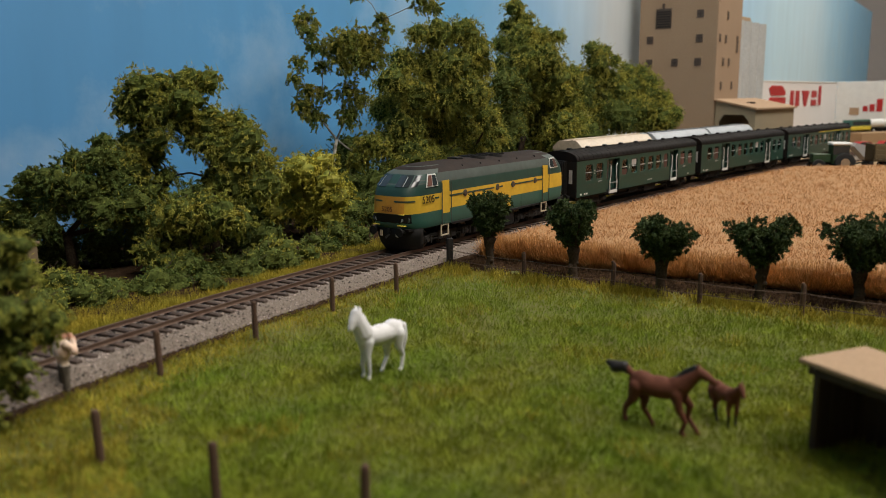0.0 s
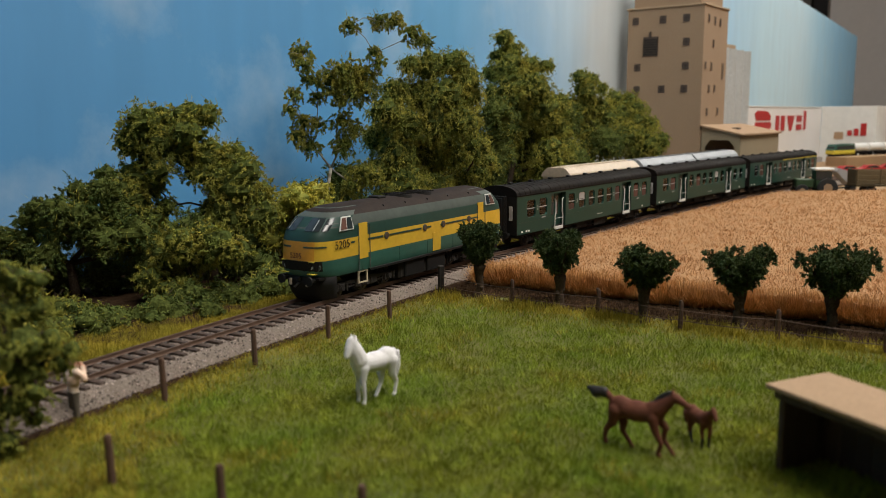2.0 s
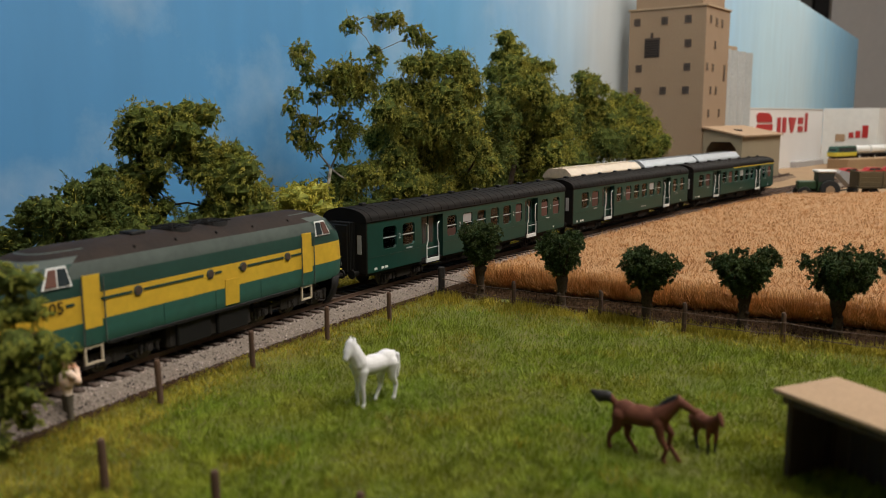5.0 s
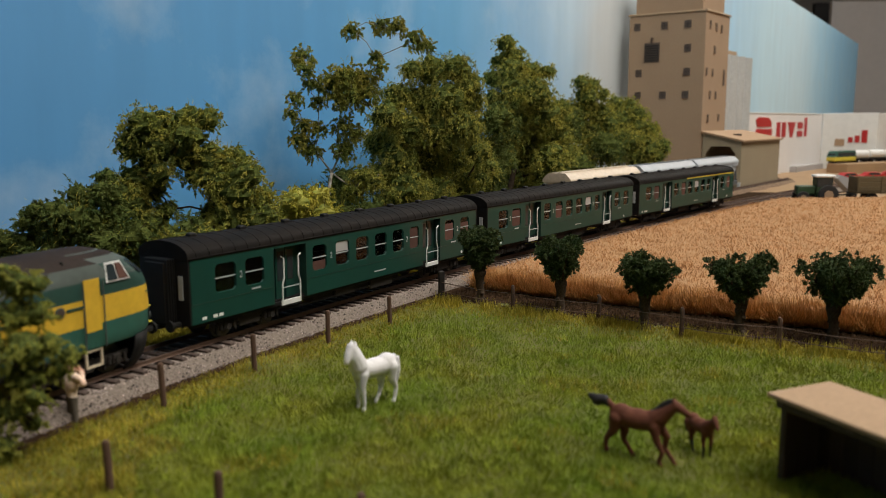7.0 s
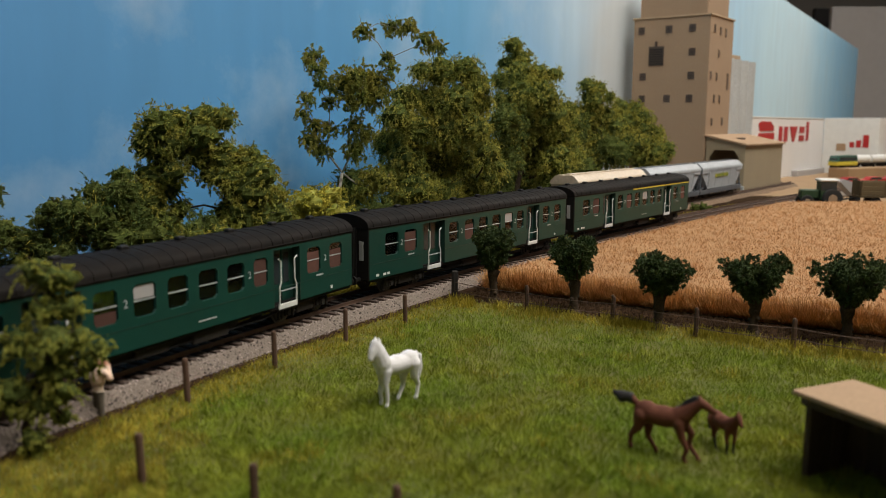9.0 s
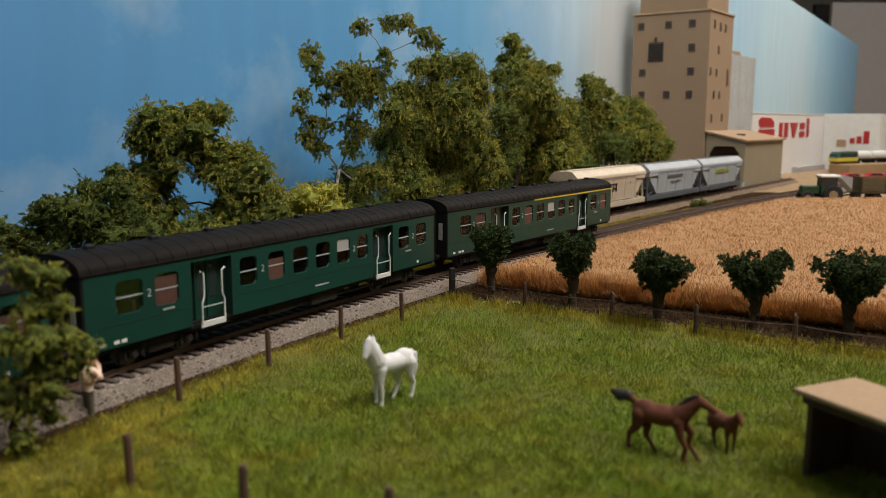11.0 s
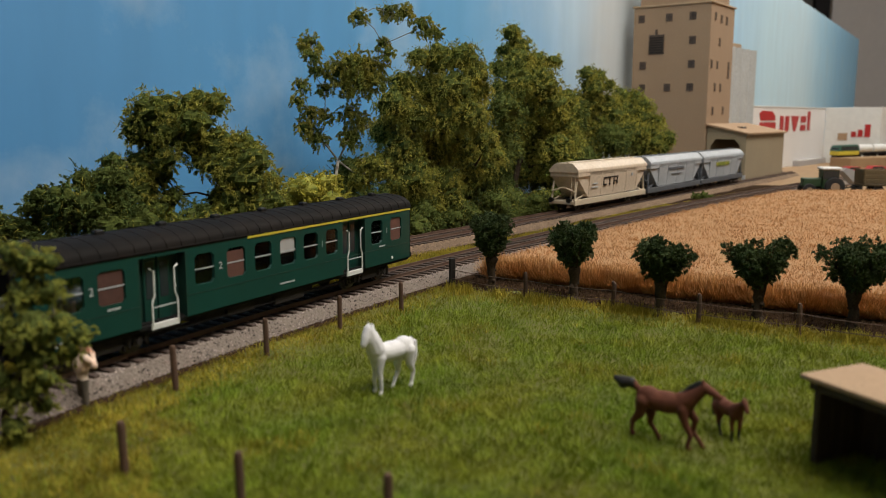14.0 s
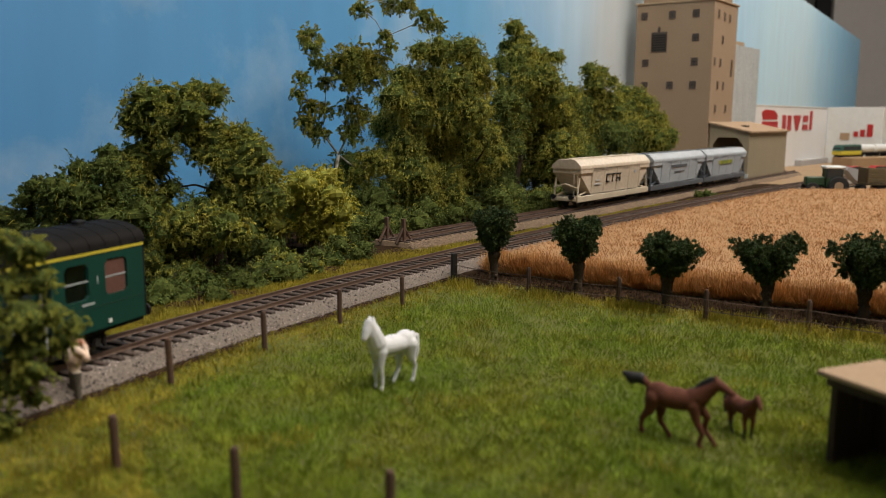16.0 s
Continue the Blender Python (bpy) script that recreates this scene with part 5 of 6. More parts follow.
def turf():
    rs = np.random.RandomState(77)
    n = 420000
    y = 150 + 375 * rs.rand(n) ** 1.25
    x = rs.uniform(-0.62, 0.66, n) * y + rs.uniform(-10, 10, n)
    k = in_meadow(x, y)
    x, y = x[k], y[k]
    g = np.array([noise.noise((a / 22, b / 22, 1.3)) for a, b in zip(x[::1], y[::1])])
    h = rs.uniform(1.4, 3.2, len(x)) * (1 + 0.4 * g)
    w = rs.uniform(0.22, 0.46, len(x))
    sw = np.array([noise.noise((a / 13, b / 13, 8.1)) + 0.6 * noise.noise((a / 5, b / 5, 2.2)) for a, b in zip(x, y)]) * 7.0
    tri = blades(rs, x, y, np.full(len(x), -0.5), h, w, 0.97, sw)
    fd = from_rail(x, y)
    edge = (fd < 26 + 18 * rs.rand(len(x))) | (y > 482 - 22 * rs.rand(len(x)) - 0.61 * (x - 20)) | ((g > 0.42) & (rs.rand(len(x)) < 0.35))
    edge |= (x + 0.35 * y < -6 + 40 * g) & (rs.rand(len(x)) < 0.8)
    edge &= rs.rand(len(x)) < 0.86
    tagged(new("meadow_grass", tri_mesh("meadow_grass", tri[~edge], M["grass"])), "short green static grass of the meadow", "grass", kind="stuff")
    tagged(new("dry_grass", tri_mesh("dry_grass", tri[edge], M["dry"])), "yellowed grass along fence and track", "grass", kind="stuff")
    # weeds between main line and siding
    n = 16000
    sq = rs.uniform(290, 1000, n)
    oq = rs.uniform(-44, -25, n)
    pw = np.array([main_line(float(a), float(b))[:2] for a, b in zip(sq, oq)])
    k = np.array([noise.noise((a / 14, b / 14, 4.0)) for a, b in pw]) > -0.02
    pw = pw[k]
    tri = blades(rs, pw[:, 0], pw[:, 1], np.full(len(pw), -0.3), rs.uniform(2, 5, len(pw)), rs.uniform(0.4, 0.8, len(pw)), 0.95)
    tagged(new("track_weeds", tri_mesh("track_weeds", tri, M["dry"])), "yellow-green weeds between the two tracks", "weeds", kind="stuff")
    # dead brush in the soil strip between fence and wheat
    n = 4200
    x = rs.uniform(-5, 300, n)
    y = 499 - 0.61 * (x - 20) + rs.rand(n) * 46
    k = from_rail(x, y) > 20
    x, y = x[k], y[k]
    tri = blades(rs, x, y, np.full(len(x), -0.4), rs.uniform(1, 4.6, len(x)), rs.uniform(0.25, 0.5, len(x)), 0.98)
    tagged(new("dead_brush", tri_mesh("dead_brush", tri, M["brush"])), "dead brown brush on the dark soil strip", "brush", kind="stuff")
    # ragged dry tufts along the wire fence
    n = 9000
    x = rs.uniform(-5, 330, n)
    y = 491 - 0.61 * (x - 20) + rs.normal(size=n) * 4.5
    k = (from_rail(x, y) > 16) & (np.sin(x * 0.31) + np.sin(x * 0.13 + 2) + rs.normal(size=n) * 0.6 > -0.3)
    x, y = x[k], y[k]
    tri = blades(rs, x, y, np.full(len(x), -0.2), rs.uniform(3, 7, len(x)), rs.uniform(0.35, 0.65, len(x)), 0.97)
    tagged(new("fence_tufts", tri_mesh("fence_tufts", tri, M["dry"])), "ragged yellow grass tufts under the wire fence", "grass", kind="stuff")
    # crumbled earth on the same strip
    n = 5200
    x = rs.uniform(-5, 330, n)
    y = 496 - 0.61 * (x - 20) + rs.rand(n) * 54
    k = from_rail(x, y) > 19
    x, y = x[k], y[k]
    c = np.stack([x, y, np.full(len(x), -0.3)], 1)
    r = rs.uniform(0.4, 1.9, len(x)) * rs.uniform(0.5, 1, len(x))
    ring = [(math.cos(q), math.sin(q)) for q in (0.2, 1.5, 2.7, 3.9, 5.2)]
    P = [c + np.stack([r * u * rs.uniform(0.7, 1.3, len(x)), r * w * rs.uniform(0.7, 1.3, len(x)), 0 * r], 1) for u, w in ring]
    top = c + np.stack([0.3 * r, 0.2 * r, r * rs.uniform(0.5, 1.0, len(x))], 1)
    verts = np.stack(P + [top], 1).reshape(-1, 3)
    faces = [(6 * q + a, 6 * q + (a + 1) % 5, 6 * q + 5) for q in range(len(x)) for a in range(5)]
    tagged(new("soil_clods", make_mesh("soil_clods", verts, faces, M["clod"])), "dark crumbled earth under the willows", "soil", kind="stuff")
    # verge beyond the track
    n = 120000
    y = 290 + 700 * rs.rand(n) ** 1.6
    d = -27 - 48 * rs.rand(n) ** 1.3
    x = np.interp(y, _ys, _xs) + d / 0.84
    ok = (y < 660) | (rs.rand(n) < 0.5)
    xs, ysd = siding(0)[0], siding(0)[1]
    ds = (x - xs) * 0.798 - (y - ysd) * 0.603
    ok &= ~((np.abs(ds) < 24) & (y > 640))
    x, y = x[ok], y[ok]
    tri = blades(rs, x, y, np.full(len(x), 0.0), rs.uniform(2, 5, len(x)), rs.uniform(0.3, 0.6, len(x)), 0.9)
    tagged(new("verge_grass", tri_mesh("verge_grass", tri, M["dry"])), "mossy yellow-green verge between track and trees", "grass", kind="stuff")


turf()


def wheat():
    rs = np.random.RandomState(78)
    # front edge follows the fence, the long edge follows the track
    def inside(x, y):
        return (from_rail(x, y) > 21) & (y > 548 - 0.605 * (x - 20)) & (y < 1098 + 0.09 * (x - 500))
    gx, gy = np.linspace(-20, 1100, 226), np.linspace(250, 1200, 191)
    v, f, idx = [], [], {}
    for j, yy in enumerate(gy):
        for i, xx in enumerate(gx):
            if inside(xx, yy):
                idx[i, j] = len(v)
                v.append((xx, yy, 10.6 + 0.7 * noise.noise((xx / 16, yy / 16, 5)) + 0.5 * noise.noise((xx / 6, yy / 6, 2))))
    for (i, j) in list(idx):
        q = [(i, j), (i + 1, j), (i + 1, j + 1), (i, j + 1)]
        if all(k in idx for k in q):
            f.append(tuple(idx[k] for k in q))
    t = thing("wheat_field", "ripe golden wheat field of dense straw", "wheat field", kind="stuff")
    ob = new("straw_mat", make_mesh("straw_mat", v, f, M["strawbed"], True))
    ob.parent = t
    n = 300000
    y = 260 + 900 * rs.rand(n) ** 1.5
    x = rs.uniform(-0.02, 0.72, n) * y
    k = inside(x, y)
    x, y = x[k], y[k]
    lump = np.array([noise.noise((a / 11, b / 11, 3.7)) for a, b in zip(x, y)])
    tri = blades(rs, x, y, 9.6 + 0.7 * lump, rs.uniform(2.5, 5.5, len(x)), rs.uniform(0.22, 0.42, len(x)) * (1 + y / 900), 0.995, lie=0.3)
    ob = new("wheat_ears", tri_mesh("wheat_ears", tri, M["straw"]))
    ob.parent = t
    # stalks of the outer rows
    n = 60000
    x = rs.uniform(-15, 330, n)
    y = 547 - 0.605 * (x - 20) + rs.rand(n) ** 2 * 14 + 3.0 * np.sin(x * 0.21) * np.sin(x * 0.083 + 1)
    k = from_rail(x, y) > 20
    x, y = x[k], y[k]
    tri = blades(rs, x, y, np.full(len(x), 0.0), rs.uniform(7, 18, len(x)), rs.uniform(0.3, 0.6, len(x)), 0.93)
    s1 = rs.uniform(-5, 900, 40000)
    pts = np.array([main_line(float(q), float(o))[:2] for q, o in zip(s1, 29 + 9 * rs.rand(len(s1)) ** 2)])
    k = inside(pts[:, 0], pts[:, 1] + 8)
    pts = pts[k]
    tri2 = blades(rs, pts[:, 0], pts[:, 1], np.full(len(pts), 0.0), rs.uniform(9, 14, len(pts)), rs.uniform(0.35, 0.6, len(pts)), 0.45)
    ob = new("wheat_stalks", tri_mesh("wheat_stalks", np.concatenate([tri, tri2]), M["stalk"]))
    ob.parent = t


wheat()


# ---- the train: local x forwards, y towards the meadow, z above the table ----
Z0 = 10.0  # top of the rails
ZL = 12.8  # datum of the locomotive's body


def plan_ring(z, inset, half_w, lx=102.5, n=14):
    """The locomotive's outline at a height: straight sides, rounded noses."""
    out = []
    L = lx - inset
    nose = 20.0
    for sg, start in ((1, -90), (-1, 90)):
        for i in range(n + 1):
            a = radians(start + 180 * i / n)
            c, s = math.cos(a), math.sin(a)
            ex = abs(c) ** 0.62 * (1 if c >= 0 else -1)
            ey = abs(s) ** 0.55 * (1 if s >= 0 else -1)
            out.append(((L - nose) * sg + nose * ex, half_w * ey, z))
    return out


# height, set-back of the nose, half width
LOCO_RINGS = [(11, 2.5, 15.8), (13, 0.8, 16.4), (20.5, 0.0, 16.5), (25, 0.3, 16.5), (31, 1.0, 16.5), (33, 1.6, 16.4), (36.4, 3.4, 16.3), (40, 7.4, 15.9), (43.4, 11.6, 14.6), (46.2, 17.0, 11.6), (48.0, 23.0, 7.2), (48.9, 29.0, 2.5)]


def loco_at(z):
    for (z0, i0, w0), (z1, i1, w1) in zip(LOCO_RINGS, LOCO_RINGS[1:]):
        if z0 <= z <= z1:
            k = (z - z0) / (z1 - z0)
            return i0 + (i1 - i0) * k, w0 + (w1 - w0) * k
    return LOCO_RINGS[-1][1:]


def loco_band(zs, grow=0.0):
    s = Shape()
    rings = []
    for z in zs:
        i, w = loco_at(z)
        rings.append(plan_ring(z + ZL, i - grow, w + grow))
    return s.loft(rings)


def nose_patch(sg, a0, a1, z0, z1, grow, n=8, nose=20.0):
    """A piece of the rounded nose between two angles and two heights, grow proud of it."""
    s = Shape()
    pts = []
    for z in (z0, (z0 + z1) / 2, z1):
        i, w = loco_at(z)
        L = 102.5 - i
        row = []
        for q in range(n + 1):
            a = radians(a0 + (a1 - a0) * q / n)
            c, t = math.cos(a), math.sin(a)
            row.append(((L - nose + (nose + grow) * abs(c) ** 0.62) * sg, (w + grow) * abs(t) ** 0.55 * (1 if t >= 0 else -1) * sg, z + ZL))
        pts.append(row)
    m = n + 1
    v = [p for r in pts for p in r]
    f = [(j * m + q, j * m + q + 1, (j + 1) * m + q + 1, (j + 1) * m + q) for j in range(2) for q in range(n)]
    return s.add(v, f)


def side_quad(pts, thick=0.35, sg=1):
    """A flat piece on the side: pts are (x, z) with the side's slope followed."""
    out = Shape()
    n = len(pts)
    v = []
    for g in (0.05, thick):
        for x, z in pts:
            v.append((x, sg * (loco_at(z)[1] + g), z + ZL))
    f = [tuple(range(n)), tuple(range(2 * n - 1, n - 1, -1))] + [(i, (i + 1) % n, n + (i + 1) % n, n + i) for i in range(n)]
    return out.add(v, f)


def lettering(text, size, material, parent, m, name="number"):
    c = bpy.data.curves.new(name, "FONT")
    c.body, c.size, c.extrude, c.align_x, c.align_y = text, size * MM, 0.05 * MM, "CENTER", "CENTER"
    tmp = bpy.data.objects.new("tmp", c)
    scene.collection.objects.link(tmp)
    me = bpy.data.meshes.new_from_object(tmp.evaluated_get(bpy.context.evaluated_depsgraph_get()))
    bpy.data.objects.remove(tmp)
    bpy.data.curves.remove(c)
    me.materials.clear()
    me.materials.append(material)
    ob = new(name, me)
    ob.parent = parent
    ob.matrix_local = m
    return ob


def side_sign(x, y, z, sg):
    """A pose for writing on a side that looks along sg * y."""
    return Matrix.Translation(mm((x, y, z))) @ (Matrix.Rotation(radians(180), 4, "Z") if sg > 0 else Matrix.Identity(4)) @ Matrix.Rotation(radians(90), 4, "X")


def locomotive():
    t = thing("diesel_locomotive", "green and yellow model diesel locomotive with rounded cabs", "locomotive")
    Z0 = ZL
    body = part("body", loco_band([11, 13, 16, 20.5]), M["locogreen"], t)
    smooth_by_angle(body, 40)
    smooth_by_angle(part("yellow_band", loco_band([20.5, 23, 25, 28, 31]), M["yellow"], t, "broad yellow waist band"), 40)
    smooth_by_angle(part("upper_body", loco_band([31, 33, 36.4, 37.6]), M["locodark"], t, "dark green upper side"), 40)
    smooth_by_angle(part("cant_panel", loco_band([37.6, 40, 43.4]), M["grey"], t, "grey cant rail panel"), 40)
    r = loco_band([43.4, 44.8, 46.2, 47.1, 48.0, 48.9])
    r.f.append(tuple(range(5 * 30, 6 * 30)))
    r.k.append(0)
    roof = smooth_by_angle(part("roof", r, M["roof"], t, "sooty brown roof"), 30)
    part("floor", Shape().box(-100, 100, -14, 14, Z0 + 10, Z0 + 11.5), M["black"], t)
    for sg in (1, -1):
        # the grey cab roof over each end
        q = nose_patch(sg, -90, 90, 38.3, 43.4, 0.12, 14)
        smooth_by_angle(part("cab_front", q, M["locodark"], t, "dark green cab front"), 40)
        q = nose_patch(sg, -90, 90, 43.3, 47.6, 0.15, 14)
        smooth_by_angle(part("cab_roof", q, M["grey"], t, "grey cab roof"), 40)
        # windscreens
        for a0, a1 in ((-34, -3), (3, 34)):
            w = part("windscreen", nose_patch(sg, a0, a1, 36.6, 43.0, 0.35), M["darkglass"], t)
            part("wiper", nose_patch(sg, (a0 + a1) / 2 - 0.8, (a0 + a1) / 2 + 0.8, 37, 42.2, 0.6, 2), M["silo"], w)
        for a0, a1 in ((-58, -38), (38, 58)):
            part("corner_window", nose_patch(sg, a0, a1, 36.6, 42.8, 0.35), M["darkglass"], t)
        # orange front panel, dark line, lights
        part("front_panel", nose_patch(sg, -30, 30, 20.6, 30.9, 0.15, 10), M["orange"], t, "orange-yellow nose panel")
        part("nose_line", nose_patch(sg, -24, -4, 27.6, 28.6, 0.3, 6), M["locodark"], t)
        part("nose_line", nose_patch(sg, 6, 60, 27.6, 28.5, 0.3, 10), M["locodark"], t)
        part("nose_line", nose_patch(sg, -60, -34, 27.6, 28.5, 0.3, 8), M["locodark"], t)
        part("lower_nose", nose_patch(sg, -52, 50, 11.1, 20.4, 0.15, 12), M["black"], t, "black lower nose")
        for sy in (-1, 1):
            x = sg * 100.6
            h = part("headlight", Shape().tube([(x - sg * 2, sy * 9.0, Z0 + 17.2), (x + sg * 0.4, sy * 9.0, Z0 + 17.2)], 1.9, 14), M["grey"], t, "round headlight in a grey ring")
            part("lens", Shape().tube([(x + sg * 0.3, sy * 9.0, Z0 + 17.2), (x + sg * 0.7, sy * 9.0, Z0 + 17.2)], 1.4, 14), M["silo"], h)
            part("headlight", Shape().tube([(x - sg * 2, sy * 12.4, Z0 + 17.0), (x - sg * 1.4, sy * 12.4, Z0 + 17.0)], 1.7, 14), M["grey"], t)
            part("step", Shape().box(x - 1.5, x + 1.5, sy * 9 - 2.6, sy * 9 + 2.6, Z0 + 20.1, Z0 + 20.6, 0.15), M["ystripe"], t, "small yellow step")
            part("step", Shape().box(x - 1.5, x + 1.5, sy * 9.4 - 2.6, sy * 9.4 + 2.6, Z0 + 13.2, Z0 + 13.8, 0.15), M["ystripe"], t)
            part("hose_bracket", Shape().box(x + sg * 0.2, x + sg * 0.8, sy * 6 - 0.9, sy * 6 + 0.9, Z0 + 6.5, Z0 + 10, 0.1), M["cream"], t)
        buffers(t, sg * 103.5, sg, 10, Z0 + 10)
        part("coupler", Shape().box(sg * 99 - 3, sg * 99 + 3, -1.2, 1.2, Z0 + 9, Z0 + 11.5, 0.4).tube([(sg * 101, 0, Z0 + 8), (sg * 105, 0, Z0 + 6)], 0.7, 6), M["black"], t)
        q = Shape()
        for z, back, w in ((-2.4, 6.0, 12.0), (1.5, 3.6, 14.2), (6.0, 2.4, 15.4), (11.6, 1.6, 15.8)):
            q.v += [(sg * (82.5 - back + 20 * math.cos(radians(g)) ** 0.62), w * abs(math.sin(radians(g))) ** 0.6 * (1 if g > 0 else -1), Z0 + z) for g in range(-80, 81, 10)]
        q.f += [(j * 17 + i, j * 17 + i + 1, j * 17 + i + 18, j * 17 + i + 17) for j in range(3) for i in range(16)]
        q.k += [0] * 48
        skirt = smooth_by_angle(part("plough", q, M["black"], t, "black rounded snow plough skirt"), 40)
        md = skirt.modifiers.new("thickness", "SOLIDIFY")
        md.thickness = 0.8 * MM
    for sg in (1, -1):
        for x0, x1 in ((61, 68.6), (-69.4, -61.8)):
            d = part("cab_door", side_quad([(x0, 18), (x1, 18), (x1, 38.3), (x0, 38.3)], 0.55, sg), M["yellow"], t, "yellow cab door")
            for x in (x0 - 1.2, x1 + 1.2):
                part("handrail", Shape().tube([(x, sg * 17.4, Z0 + 11), (x, sg * 17.4, Z0 + 37)], 0.3, 6), M["grey"], d)
            part("lower_panel", side_quad([(x0, 11.2), (x1, 11.2), (x1, 18), (x0, 18)], 0.5, sg), M["locogreen"], d)
            fr = Shape().box(x0 - 0.5, x1 + 0.5, sg * 15.6 - 0.4, sg * 15.6 + 0.4, Z0 + 3.6, Z0 + 4.4).box(x0 - 0.5, x1 + 0.5, sg * 15.6 - 0.4, sg * 15.6 + 0.4, Z0 + 10, Z0 + 10.8)
            fr.box(x0 - 0.5, x0 + 0.4, sg * 15.6 - 0.4, sg * 15.6 + 0.4, Z0 + 4, Z0 + 10.4).box(x1 - 0.4, x1 + 0.5, sg * 15.6 - 0.4, sg * 15.6 + 0.4, Z0 + 4, Z0 + 10.4)
            part("step_frame", fr, M["cream"], t, "cream step frame")
        for x0 in (73, -73):
            k = 1 if x0 > 0 else -1
            fq = part("side_window", side_quad([(x0 + k * 0, 35.6), (x0 + k * 12.5, 35.6), (x0 + k * 9, 43.2), (x0 + k * 1, 43.2)], 0.5, sg), M["white"], t, "white framed cab side window")
            part("pane", side_quad([(x0 + k * 0.9, 36.3), (x0 + k * 5.7, 36.3), (x0 + k * 4.9, 42.5), (x0 + k * 1.6, 42.5)], 0.75, sg), M["darkglass"], fq)
            part("pane", side_quad([(x0 + k * 6.5, 36.3), (x0 + k * 11.4, 36.3), (x0 + k * 8.5, 42.5), (x0 + k * 5.7, 42.5)], 0.75, sg), M["seat"], fq)
        part("centre_panel", side_quad([(-15, 12.2), (-6, 12.2), (-6, 24), (-15, 24)], 0.35, sg), M["yellow"], t, "yellow centre panel")
        for x in (43, 3, -18, -50):
            p = part("porthole", Shape().tube([(x, sg * 16.3, Z0 + 28.4), (x, sg * 17.0, Z0 + 28.4)], 2.1, 18), M["grey"], t, "round porthole with a grey rim")
            part("pane", Shape().tube([(x, sg * 16.9, Z0 + 28.4), (x, sg * 17.2, Z0 + 28.4)], 1.6, 16), M["winframe"], p)
        for x0, x1 in ((46, 61), (7, 40), (-4, 0), (-15, -22 + 4), (-47, -21), (-61, -53)):
            a, b = min(x0, x1), max(x0, x1)
            part("waist_line", side_quad([(a, 27.9), (b, 27.9), (b, 28.9), (a, 28.9)], 0.3, sg), M["locodark"], t)
        part("waist_line", side_quad([(72.5, 27.9), (76, 27.9), (76, 28.9), (72.5, 28.9)], 0.3, sg), M["locodark"], t)
        for x in (66, 30, 0, -30, -66):
            part("panel_seam", Shape().box(x - 0.12, x + 0.12, sg * 16.45, sg * 16.58, Z0 + 11.5, Z0 + 20), M["locodark"], t)
        part("sill", Shape().box(-58, 58, sg * 15.9 - 0.5, sg * 15.9 + 0.5, Z0 + 9.6, Z0 + 11.2, 0.2), M["black"], t)
        for k in (1,):
            lettering("5205", 6.4, M["black"], t, side_sign(k * 83.5, sg * 16.95, Z0 + 28.0, sg))
    lettering("5205", 4.2, M["seat"], t, Matrix.Translation(mm((102.9, 0, Z0 + 23.2))) @ Matrix.Rotation(radians(90), 4, "Z") @ Matrix.Rotation(radians(90), 4, "X"))
    for x in (40, 18, -6, -30, -56):
        part("roof_hatch", Shape().box(x - 0.4, x + 0.4, -13, 13, Z0 + 44.6, Z0 + 46.2, 0.2), M["black"], roof)
    for x in (-14, 8):
        g = part("fan_grille", Shape().tube([(x, 0, Z0 + 47.2), (x, 0, Z0 + 49.4)], [9, 8.4], 24), M["black"], roof, "round black fan grille")
        for i in range(-3, 4):
            part("bar", Shape().box(x + i * 2.3 - 0.25, x + i * 2.3 + 0.25, -7.5, 7.5, Z0 + 49.3, Z0 + 49.8), M["bogie"], g)
    part("exhaust", Shape().box(26, 34, -4, 4, Z0 + 47.5, Z0 + 50, 0.5), M["black"], roof)
    part("fuel_tank", Shape().box(-26, 26, -13.5, 13.5, Z0 - 1, Z0 + 10.8, 1.2), M["bogie"], t, "dark fuel tank")
    part("battery_box", Shape().box(-22, -2, 12.5, 15.2, Z0 - 0.4, Z0 + 10.6, 0.6), M["black"], t)
    part("battery_box", Shape().box(2, 22, 12.5, 15.2, Z0 - 0.4, Z0 + 10.6, 0.6), M["black"], t)
    wheels = []
    for x in (58, -58):
        b, w = bogie(t, x, (-22, 0, 22), 5.8, 29)
        b.location.z = 10 * MM
        wheels += w
    return t, wheels


WINDOWS = [(14.5, 27.4), (33.3, 45.8), (81.5, 92.8), (100.5, 112.0), (118.3, 129.8), (136, 147.6), (153.6, 165), (171.5, 181.5), (212.5, 223.8), (232, 243.5)]
DOORS = [(52, 77), (185.5, 207)]


